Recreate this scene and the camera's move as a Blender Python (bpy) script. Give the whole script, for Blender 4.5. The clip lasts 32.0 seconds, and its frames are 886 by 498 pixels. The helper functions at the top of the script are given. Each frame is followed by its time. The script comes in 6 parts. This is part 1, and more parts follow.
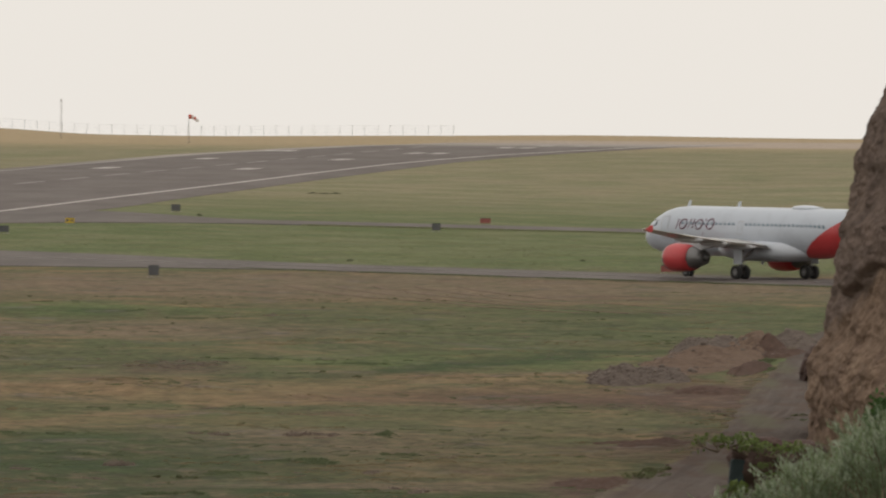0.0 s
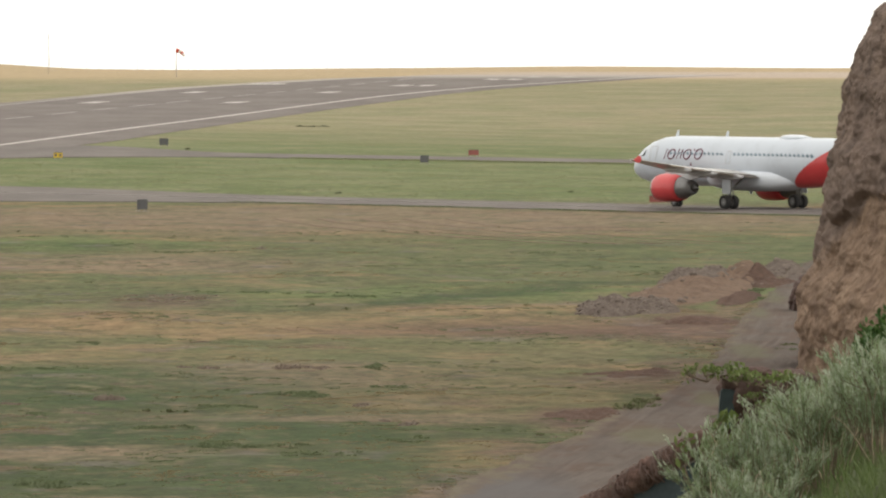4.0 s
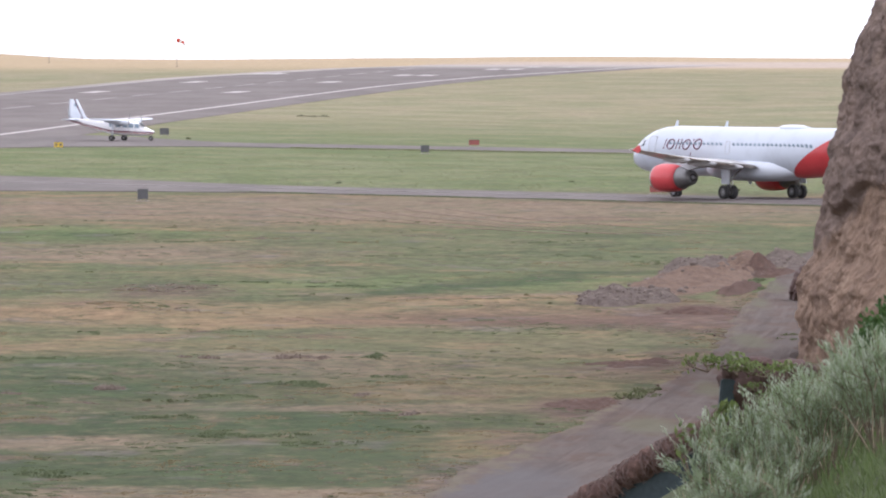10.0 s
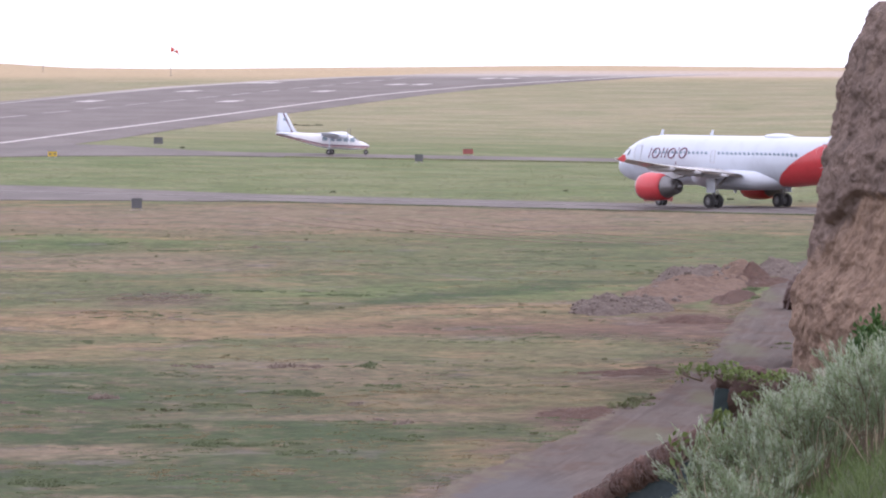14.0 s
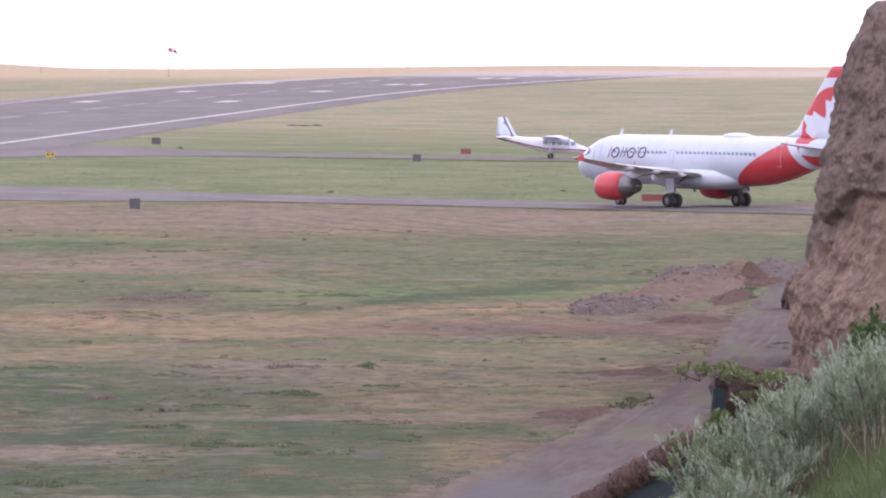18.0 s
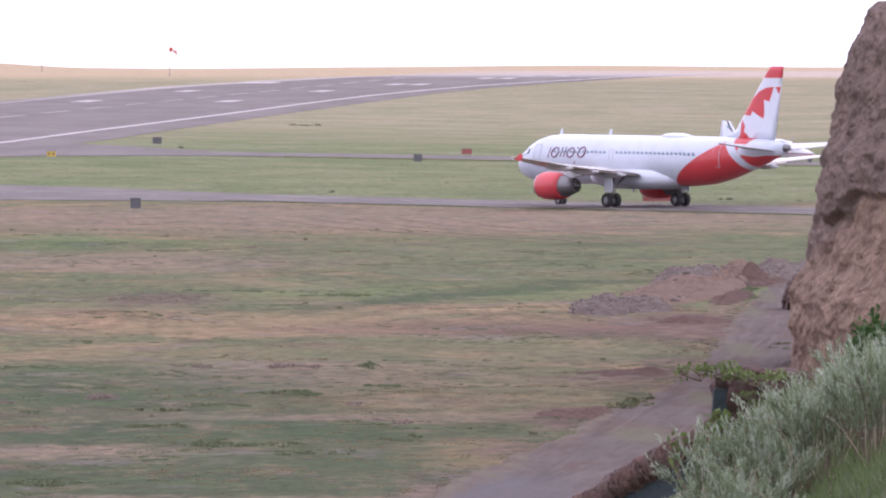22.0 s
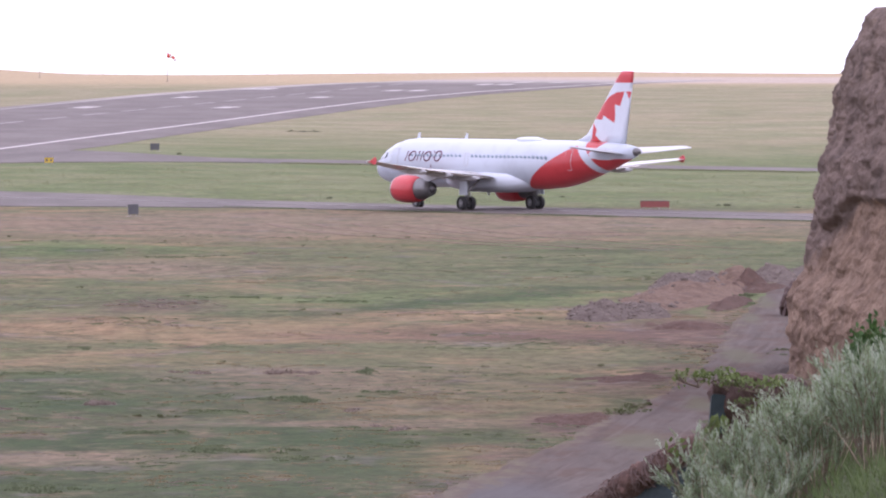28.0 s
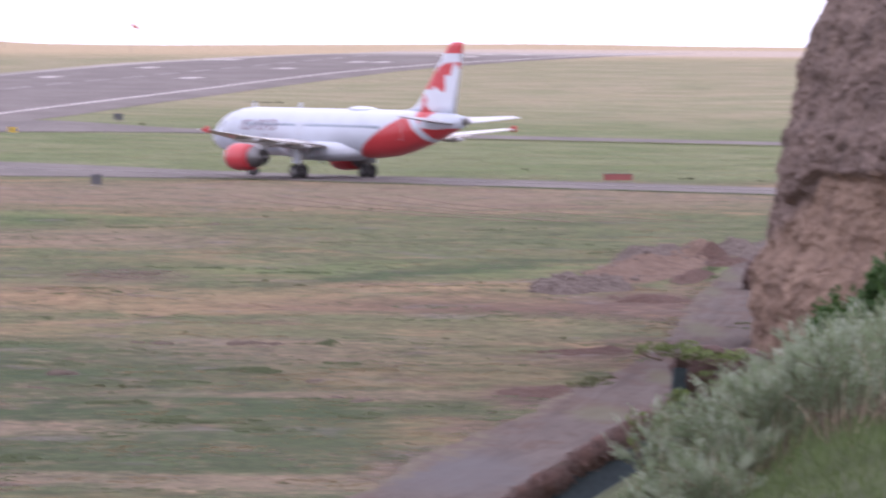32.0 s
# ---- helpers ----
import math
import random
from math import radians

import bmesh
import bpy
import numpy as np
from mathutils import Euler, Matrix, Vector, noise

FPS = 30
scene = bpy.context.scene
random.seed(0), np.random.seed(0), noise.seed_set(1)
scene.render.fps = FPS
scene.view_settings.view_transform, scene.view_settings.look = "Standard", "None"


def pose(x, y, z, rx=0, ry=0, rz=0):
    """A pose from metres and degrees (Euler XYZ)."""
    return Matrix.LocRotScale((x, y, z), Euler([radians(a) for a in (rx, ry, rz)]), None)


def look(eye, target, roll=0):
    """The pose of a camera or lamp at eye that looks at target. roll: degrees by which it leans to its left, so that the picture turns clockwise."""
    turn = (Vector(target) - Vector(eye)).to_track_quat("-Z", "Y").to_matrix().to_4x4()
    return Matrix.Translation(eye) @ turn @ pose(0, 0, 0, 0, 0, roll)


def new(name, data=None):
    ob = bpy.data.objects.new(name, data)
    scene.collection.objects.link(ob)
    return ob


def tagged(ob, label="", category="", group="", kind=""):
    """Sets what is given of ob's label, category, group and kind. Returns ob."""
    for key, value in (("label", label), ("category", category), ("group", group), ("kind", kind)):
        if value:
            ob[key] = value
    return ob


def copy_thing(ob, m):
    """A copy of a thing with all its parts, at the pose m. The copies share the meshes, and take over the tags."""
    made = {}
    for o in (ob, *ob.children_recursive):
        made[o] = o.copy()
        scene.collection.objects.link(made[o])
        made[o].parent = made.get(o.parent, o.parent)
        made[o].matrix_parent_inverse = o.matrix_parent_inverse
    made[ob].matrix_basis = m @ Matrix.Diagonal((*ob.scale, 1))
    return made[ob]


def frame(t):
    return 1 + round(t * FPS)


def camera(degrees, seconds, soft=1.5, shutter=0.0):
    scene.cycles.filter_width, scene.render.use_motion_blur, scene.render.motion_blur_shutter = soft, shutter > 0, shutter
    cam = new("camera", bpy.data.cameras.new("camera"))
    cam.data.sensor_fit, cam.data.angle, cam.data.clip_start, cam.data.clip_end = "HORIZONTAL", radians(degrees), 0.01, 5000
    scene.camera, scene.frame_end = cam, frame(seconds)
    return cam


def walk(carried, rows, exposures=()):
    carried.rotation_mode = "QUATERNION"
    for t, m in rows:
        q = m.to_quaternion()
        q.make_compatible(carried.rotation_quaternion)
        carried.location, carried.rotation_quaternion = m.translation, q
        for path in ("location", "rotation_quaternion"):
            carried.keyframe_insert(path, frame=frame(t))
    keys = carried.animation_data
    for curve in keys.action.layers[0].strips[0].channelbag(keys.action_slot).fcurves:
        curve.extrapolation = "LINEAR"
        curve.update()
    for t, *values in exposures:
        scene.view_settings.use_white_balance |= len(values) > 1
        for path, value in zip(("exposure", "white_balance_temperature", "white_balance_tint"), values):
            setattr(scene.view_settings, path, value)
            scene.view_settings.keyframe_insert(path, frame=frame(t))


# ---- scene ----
import itertools

# ------------------------------------------------------------------ camera
EYE_Z = 18.24


def aim(yaw, pitch, roll):
    """A held camera at one spot: turn to its left, tilt up, lean to its left, in degrees."""
    return pose(0, 0, EYE_Z, 90 + pitch, 0, yaw) @ pose(0, 0, 0, 0, 0, roll)


PATH = [
    (0, 0.0342, -0.6425, 0.423), (0.3, 0.1500, -0.6750, 0.440), (0.4, 0.1370, -0.6550, 0.450), (0.5, 0.0419, -0.4971, 0.466),
    (0.6, -0.0430, -0.4370, 0.430), (0.9, -0.1330, -0.4500, 0.340), (1, -0.1556, -0.6040, 0.308), (1.2, -0.1390, -0.6425, 0.290),
    (1.5, -0.0616, -0.6517, 0.268), (2, 0.0020, -0.6469, 0.254), (2.5, 0.0019, -0.6960, 0.280), (3, -0.0189, -0.8125, 0.221),
    (3.5, 0.0023, -0.7960, 0.163), (4, -0.0318, -1.0286, -0.008), (4.5, -0.0065, -1.0578, -0.100), (6.5, -0.0009, -1.1561, 0.016),
    (7, -0.0019, -1.1446, 0.011), (7.5, -0.0042, -1.0773, -0.013), (8, -0.0152, -1.0434, 0.035), (8.5, -0.0140, -1.0847, -0.028),
    (9, 0.0000, -1.0816, 0.000), (9.5, -0.0088, -1.0867, 0.032), (10, -0.0293, -1.0861, 0.031), (10.5, -0.0313, -1.1136, 0.065),
    (11, -0.0324, -1.0906, 0.024), (11.5, -0.0233, -1.0833, -0.055), (12, -0.0319, -1.0957, 0.023), (12.5, -0.0442, -1.1216, -0.013),
    (13, -0.0543, -1.0416, 0.046), (13.5, -0.0562, -1.0382, 0.012), (15.5, -0.1007, -1.0187, 0.062), (16, -0.0532, -1.0333, 0.064),
    (16.5, -0.0582, -1.0469, 0.034), (17, -0.0668, -1.0313, 0.039), (17.5, -0.0726, -1.0338, -0.022), (18, -0.0750, -1.0340, -0.044),
    (18.5, -0.0814, -1.0301, -0.001), (19, -0.0802, -1.0261, 0.000), (19.5, -0.0714, -1.0315, -0.034), (20, -0.0677, -1.0348, -0.006),
    (20.5, -0.0776, -1.0253, -0.010), (21, -0.0671, -1.0335, -0.060), (21.5, -0.0735, -1.0118, -0.034), (22, -0.0701, -1.0350, 0.023),
    (22.5, -0.0793, -1.0327, -0.087), (23, -0.0787, -1.0272, -0.014), (23.5, -0.0797, -1.0399, 0.004), (24, -0.0776, -1.0588, -0.037),
    (24.5, -0.0859, -1.0459, -0.016), (25, -0.0836, -1.0311, -0.012), (25.5, -0.0901, -1.0356, -0.025), (27.5, -0.0862, -0.9922, 0.031),
    (28, -0.0831, -0.9997, 0.016), (28.5, -0.0863, -0.9954, -0.065), (29, -0.0907, -1.0305, -0.015), (29.5, -0.0851, -1.0161, 0.002),
    (30, -0.0876, -1.0215, -0.045), (30.5, -0.0784, -1.0156, 0.013), (31, -0.0905, -1.0140, 0.071), (31.5, -0.0813, -1.0914, 0.025),
    (31.8, -0.1200, -1.1500, 0.120), (31.9, -0.1240, -1.1400, 0.220), (32, -0.2950, -1.1586, 0.352),
]
cam = camera(5.03, 32.0, soft=2.1, shutter=0.5)
walk(cam, [(t, aim(yaw, pitch, roll)) for t, yaw, pitch, roll in PATH],
     exposures=[(0.0, -0.12, 6300, 8), (1.0, -0.06, 6300, 8), (2.7, -0.04, 6250, 8), (4.2, 0.72, 6300, 6), (6.5, 0.85, 5980, 6),
                (9.0, 1.0, 5520, 14), (13.0, 1.0, 5430, 23), (16.0, 1.01, 5340, 28), (20.0, 1.01, 5360, 31), (32.0, 0.99, 5350, 31)])

# ------------------------------------------------------------------ world and sun
world = bpy.data.worlds.new("overcast_sky")
scene.world = world
world.use_nodes = True
wn, wl = world.node_tree.nodes, world.node_tree.links
sky = wn.new("ShaderNodeTexSky")
sky.sky_type, sky.sun_disc = "NISHITA", False
sky.sun_elevation, sky.sun_rotation = radians(28), radians(35)
sky.air_density, sky.dust_density, sky.ozone_density = 1.2, 6.0, 1.0
veil = wn.new("ShaderNodeMix")
veil.data_type = "RGBA"
veil.inputs["Factor"].default_value = 0.93
wl.new(sky.outputs["Color"], veil.inputs["A"])
veil.inputs["B"].default_value = (9.9, 9.1, 8.25, 1)      # thin bright cloud over the whole sky
wn["Background"].inputs["Strength"].default_value = 0.1
wl.new(veil.outputs["Result"], wn["Background"].inputs["Color"])

sun_data = bpy.data.lights.new("sun", "SUN")
sun_data.energy, sun_data.angle, sun_data.color = 0.6, radians(25), (1.0, 0.93, 0.84)
sun = new("sun", sun_data)
sun.matrix_world = look((0, 0, 0), (-0.45, -0.65, -0.55))

# ------------------------------------------------------------------ materials


class Nodes:
    """Short ways to write a material's nodes."""

    def __init__(self, name):
        self.m = bpy.data.materials.new(name)
        self.m.use_nodes = True
        self.n, self.l = self.m.node_tree.nodes, self.m.node_tree.links
        self.shader = self.n["Principled BSDF"]
        self.place = self.n.new("ShaderNodeNewGeometry").outputs["Position"]
        self.own = self.n.new("ShaderNodeTexCoord").outputs["Object"]

    def put(self, value, socket):
        if isinstance(value, (int, float)):
            socket.default_value = value
        elif isinstance(value, tuple):
            socket.default_value = (*value, 1) if len(value) == 3 and socket.type == "RGBA" else value
        else:
            self.l.new(value, socket)

    def noise(self, at, scale, detail=4, rough=0.6, color=False):
        k = self.n.new("ShaderNodeTexNoise")
        k.inputs["Scale"].default_value, k.inputs["Detail"].default_value = scale, detail
        k.inputs["Roughness"].default_value = rough
        self.l.new(at, k.inputs["Vector"])
        return k.outputs["Color" if color else "Fac"]

    def cells(self, at, scale):
        k = self.n.new("ShaderNodeTexVoronoi")
        k.inputs["Scale"].default_value = scale
        self.l.new(at, k.inputs["Vector"])
        return k.outputs["Distance"]

    def ramp(self, value, a, b, c=0.0, d=1.0):
        k = self.n.new("ShaderNodeMapRange")
        k.interpolation_type = "SMOOTHSTEP"
        self.put(value, k.inputs["Value"])
        for name, v in (("From Min", a), ("From Max", b), ("To Min", c), ("To Max", d)):
            k.inputs[name].default_value = v
        return k.outputs["Result"]

    def mix(self, fac, a, b):
        k = self.n.new("ShaderNodeMix")
        k.data_type = "RGBA"
        self.put(fac, k.inputs["Factor"])
        self.put(a, k.inputs["A"])
        self.put(b, k.inputs["B"])
        return k.outputs["Result"]

    def math(self, op, a, b=0.0):
        k = self.n.new("ShaderNodeMath")
        k.operation = op
        self.put(a, k.inputs[0])
        self.put(b, k.inputs[1])
        return k.outputs[0]

    def vec(self, op, a, b):
        k = self.n.new("ShaderNodeVectorMath")
        k.operation = op
        self.put(a, k.inputs[0])
        self.put(b, k.inputs[1])
        return k.outputs["Value" if op == "LENGTH" else "Vector"]

    def split(self, v):
        k = self.n.new("ShaderNodeSeparateXYZ")
        self.l.new(v, k.inputs[0])
        return k.outputs

    def stretch(self, v, sx, sy, sz=1.0):
        return self.vec("MULTIPLY", v, (sx, sy, sz))

    def patch(self, at, cx, cy, rx, ry, turn=0.0, soft=0.5):
        """1 inside a ragged oval on the ground, 0 outside."""
        k = self.n.new("ShaderNodeMapping")
        k.vector_type = "TEXTURE"
        self.l.new(at, k.inputs["Vector"])
        k.inputs["Location"].default_value = (cx, cy, 0)
        k.inputs["Rotation"].default_value = (0, 0, radians(turn))
        k.inputs["Scale"].default_value = (rx, ry, 1e6)
        return self.ramp(self.vec("LENGTH", k.outputs["Vector"], (0, 0, 0)), 1 + soft, 1 - soft)

    def chance(self):
        return self.n.new("ShaderNodeObjectInfo").outputs["Random"]

    def island(self):
        return self.n["Geometry"].outputs["Random Per Island"]

    def done(self, color, rough=0.8, metal=0.0, bump=None, deep=0.1, spec=0.5):
        s = self.shader.inputs
        self.put(color, s["Base Color"])
        self.put(rough, s["Roughness"])
        s["Metallic"].default_value, s["Specular IOR Level"].default_value = metal, spec
        if bump is not None:
            k = self.n.new("ShaderNodeBump")
            k.inputs["Distance"].default_value, k.inputs["Strength"].default_value = deep, 0.8
            self.l.new(bump, k.inputs["Height"])
            self.l.new(k.outputs["Normal"], s["Normal"])
        return self.m


def plain(name, color, rough=0.5, metal=0.0, grain=6.0, wear=0.12, spec=0.5):
    """A painted or moulded surface with faint dirt at two scales."""
    k = Nodes(name)
    dirt = tuple(c * (1 - 2.2 * wear) for c in color)
    f = k.ramp(k.noise(k.own, grain), 0.4, 0.75)
    g = k.ramp(k.noise(k.own, grain * 0.17), 0.45, 0.8)
    c = k.mix(k.math("MULTIPLY", k.math("ADD", f, g), 0.5), color, dirt)
    return k.done(c, k.ramp(k.noise(k.own, grain * 2), 0.3, 0.7, rough * 0.85, min(1, rough * 1.15)), metal, spec=spec)


def ground_material():
    k = Nodes("airfield_grass")
    p = k.place
    wob = k.vec("MULTIPLY", k.vec("SUBTRACT", k.noise(p, 0.06, 5, 0.65, True), (0.5, 0.5, 0.5)), (10.0, 26.0, 0.0))
    fine = k.vec("MULTIPLY", k.vec("SUBTRACT", k.noise(p, 0.4, 5, 0.65, True), (0.5, 0.5, 0.5)), (5.0, 14.0, 0.0))
    w = k.vec("ADD", k.vec("ADD", p, wob), fine)
    q = k.stretch(p, 0.8, 0.55)
    dry, straw, soil = (0.138, 0.100, 0.053), (0.188, 0.126, 0.065), (0.082, 0.052, 0.039)
    green, fresh, dark = (0.078, 0.091, 0.036), (0.080, 0.117, 0.035), (0.023, 0.045, 0.013)
    lush = (0.036, 0.051, 0.018)
    pink, rust = (0.158, 0.117, 0.076), (0.088, 0.054, 0.036)

    near = None

    def over(c, value, lo, hi, f, col):
        return k.mix(k.math("MULTIPLY", k.ramp(value, lo, hi), f if near is None else k.math("MULTIPLY", near, f)), c, col)

    c = k.mix(k.ramp(k.noise(q, 0.035, 5, 0.62), 0.38, 0.62), dry, green)
    c = over(c, k.noise(q, 0.16, 5, 0.65), 0.40, 0.60, 0.75, green)
    c = over(c, k.noise(q, 0.13, 4), 0.50, 0.64, 0.75, straw)
    # broad patches, later ones over earlier ones
    far_patches = ((-9, 398, 24, 55, 0, lush, 0.85), (-5, 800, 45, 45, 0, pink, 0.8), (-27, 722, 11, 16, 0, fresh, 0.8), (-25, 714, 9, 6, 0, dark, 0.5),
                   (-22, 670, 14, 22, 0, pink, 0.75), (12, 700, 25, 38, 0, green, 0.7), (-21, 605, 12, 35, 0, green, 0.7), (-16.5, 588, 4, 12, 0, soil, 0.7),
                   (0, 606, 13, 17, 0, fresh, 0.5), (10, 635, 7, 8, 0, green, 0.8), (2, 602, 27, 3.2, 72, dark, 0.75))
    middle_patches = ((11, 626, 5, 6, 0, dark, 0.7), (-8, 546, 30, 18, 0, straw, 0.7), (6, 572, 9, 12, 0, straw, 0.7), (-17, 500, 9, 10, 0, straw, 0.35),
                      (-6.5, 476, 6, 18, 0, pink, 0.85), (-16, 460, 11, 26, 0, dark, 0.74), (-4, 430, 8, 5, 0, pink, 0.75), (-11, 414, 12, 11, 0, dark, 0.6),
                      (-14.5, 395, 5, 7, 0, pink, 0.75), (-8, 377, 13, 11, 0, lush, 0.6), (-5, 357, 15, 5, 0, pink, 0.7))
    near_patches = ((4, 470, 8, 50, 0, dry, 0.45), (8, 542, 13, 16, 0, rust, 0.75), (8, 536, 6, 6, 0, rust, 0.8), (14, 535, 4, 22, 0, rust, 0.8),
                    (14.5, 552, 4, 10, 0, soil, 0.85), (9.4, 476, 4.5, 5, 0, soil, 0.8), (7.0, 432, 3, 6, 0, soil, 0.8), (15, 575, 5, 14, 0, rust, 0.6),
                    (6, 424, 2.6, 7, 0, soil, 0.85), (8.3, 450, 1.3, 8, 0, dark, 0.6), (9.6, 466, 3, 6, 0, soil, 0.6))
    soil_patches = ((12.5, 716, 4, 7, 0, dark, 0.55), (17.5, 596, 3, 10, 0, green, 0.6), (18.9, 600, 0.9, 28, -7, fresh, 0.8), (2, 395, 3, 12, 0, straw, 0.5),
                    (0.5, 368, 1.6, 9, 0, soil, 0.7), (3.4, 398, 1.5, 9, 0, soil, 0.6), (12.4, 490, 1.5, 12, 0, soil, 0.7), (15.6, 535, 1.3, 14, 0, soil, 0.7))
    for cx, cy, rx, ry, turn, col, f in itertools.chain(far_patches, middle_patches, near_patches, soil_patches):
        c = k.mix(k.math("MULTIPLY", k.patch(w, cx, cy, rx, ry, turn), f), c, col)
    y = k.split(w)[1]
    mid = k.ramp(k.noise(q, 0.09, 5, 0.65), 0.38, 0.62)
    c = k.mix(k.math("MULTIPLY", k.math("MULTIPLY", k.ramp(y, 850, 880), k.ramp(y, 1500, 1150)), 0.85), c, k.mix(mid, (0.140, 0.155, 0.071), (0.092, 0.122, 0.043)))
    # tan grass towards the brow, its colour lightened with distance to stand for haze
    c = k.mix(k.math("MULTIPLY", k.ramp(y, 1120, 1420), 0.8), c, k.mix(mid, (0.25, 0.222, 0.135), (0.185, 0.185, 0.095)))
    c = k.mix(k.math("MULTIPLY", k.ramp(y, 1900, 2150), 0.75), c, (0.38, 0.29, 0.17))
    worn = k.math("MULTIPLY", k.math("MULTIPLY", k.ramp(y, 2030, 2090), k.ramp(y, 2340, 2280)), k.ramp(k.split(p)[0], -10, 25))
    c = k.mix(k.math("MULTIPLY", worn, 0.7), c, (0.37, 0.315, 0.265))
    # streaks a stride or two across: darker sward, bleached stalks, bare spots; the mown far side is more even
    near = k.ramp(k.split(p)[1], 1000, 760, 0.3, 1.0)
    c = over(c, k.noise(k.stretch(p, 0.7, 0.42), 0.35, 8, 0.76), 0.47, 0.66, 0.6, (0.040, 0.055, 0.022))
    c = over(c, k.noise(k.stretch(k.vec("ADD", p, (40, 9, 0)), 0.7, 0.42), 0.4, 8, 0.76), 0.52, 0.70, 0.45, (0.19, 0.13, 0.08))
    c = over(c, k.noise(k.stretch(p, 0.8, 0.4), 0.55, 5, 0.7), 0.60, 0.70, 0.45, soil)
    c = over(c, k.noise(k.stretch(k.vec("ADD", p, (3, 210, 0)), 0.6, 0.34), 0.26, 5, 0.66), 0.58, 0.66, 0.55, (0.112, 0.070, 0.050))
    c = over(c, k.noise(k.stretch(k.vec("ADD", p, (90, 31, 0)), 0.6, 0.34), 0.3, 5, 0.66), 0.58, 0.66, 0.5, (0.118, 0.098, 0.090))
    c = over(c, k.noise(k.stretch(k.vec("ADD", p, (61, 5, 0)), 0.6, 0.34), 0.3, 5, 0.66), 0.57, 0.66, 0.5, (0.060, 0.080, 0.030))
    # tufts an arm's length across, and seed heads between them
    thick = k.math("MULTIPLY", k.ramp(k.noise(k.stretch(p, 1, 0.6), 0.11, 4), 0.46, 0.62), k.ramp(k.split(p)[1], 840, 640))
    worn = k.math("MULTIPLY", k.ramp(k.noise(k.stretch(k.vec("ADD", p, (9, 55, 0)), 1, 0.6), 0.10, 4), 0.48, 0.64), k.ramp(k.split(p)[1], 840, 640))
    tuft = k.ramp(k.noise(k.stretch(p, 0.8, 0.36), 1.2, 8, 0.8), 0.44, 0.62)
    c = k.mix(k.math("MULTIPLY", k.math("MULTIPLY", tuft, thick), 0.75), c, (0.030, 0.042, 0.017))
    seed = k.ramp(k.noise(k.stretch(k.vec("ADD", p, (17, 71, 0)), 0.8, 0.36), 1.0, 8, 0.8), 0.45, 0.64)
    c = k.mix(k.math("MULTIPLY", k.math("MULTIPLY", seed, worn), 0.5), c, (0.175, 0.130, 0.082))
    c = k.mix(k.ramp(k.split(p)[1], 160, 110), c, k.mix(k.noise(p, 2.0, 4), (0.042, 0.056, 0.022), (0.07, 0.078, 0.034)))
    # how thick the sward stands, at two sizes
    even = k.ramp(k.split(p)[1], 1250, 800, 0.4, 1.0)
    sward = k.ramp(k.noise(k.stretch(p, 0.9, 0.42), 1.0, 8, 0.82), 0.3, 0.7, -0.42, 0.42)
    c = k.vec("MULTIPLY", c, k.math("ADD", k.math("MULTIPLY", sward, even), 1.0))
    c = k.vec("MULTIPLY", c, k.ramp(k.noise(k.stretch(p, 1, 0.7), 4.0, 4, 0.7), 0.3, 0.7, 0.85, 1.15))
    c = k.vec("MULTIPLY", c, (1.07, 1.055, 1.11))
    return k.done(c, 0.95, bump=k.noise(p, 1.6, 6, 0.7), deep=0.07, spec=0.09)


def tarmac_material(name, color, light):
    k = Nodes(name)
    p = k.place
    c = k.mix(k.ramp(k.noise(k.stretch(p, 1, 0.25), 0.12, 5), 0.38, 0.66), color, light)
    x, y, z = k.split(p)
    bend = k.math("MULTIPLY", k.math("MAXIMUM", k.math("SUBTRACT", y, 1860.0), 0.0), 0.062)
    off = k.math("SUBTRACT", k.math("SUBTRACT", x, k.math("MULTIPLY", y, 0.0875)), k.math("SUBTRACT", bend, 206.6))
    c = k.mix(k.math("MULTIPLY", k.math("MULTIPLY", k.ramp(off, 1.5, -1.5), k.ramp(y, 1500, 1900)), 0.85), c, (0.36, 0.32, 0.285))   # pale concrete shoulder
    c = k.mix(k.math("MULTIPLY", k.ramp(y, 2010, 2150), 0.75), c, (0.38, 0.34, 0.30))   # pale far end: distance haze put into the surface colour
    c = k.mix(k.math("MULTIPLY", k.ramp(k.noise(p, 3.0, 4), 0.45, 0.7), 0.35), c, tuple(v * 0.6 for v in color))
    return k.done(c, 0.85, bump=k.noise(p, 30, 3), deep=0.01, spec=0.24)


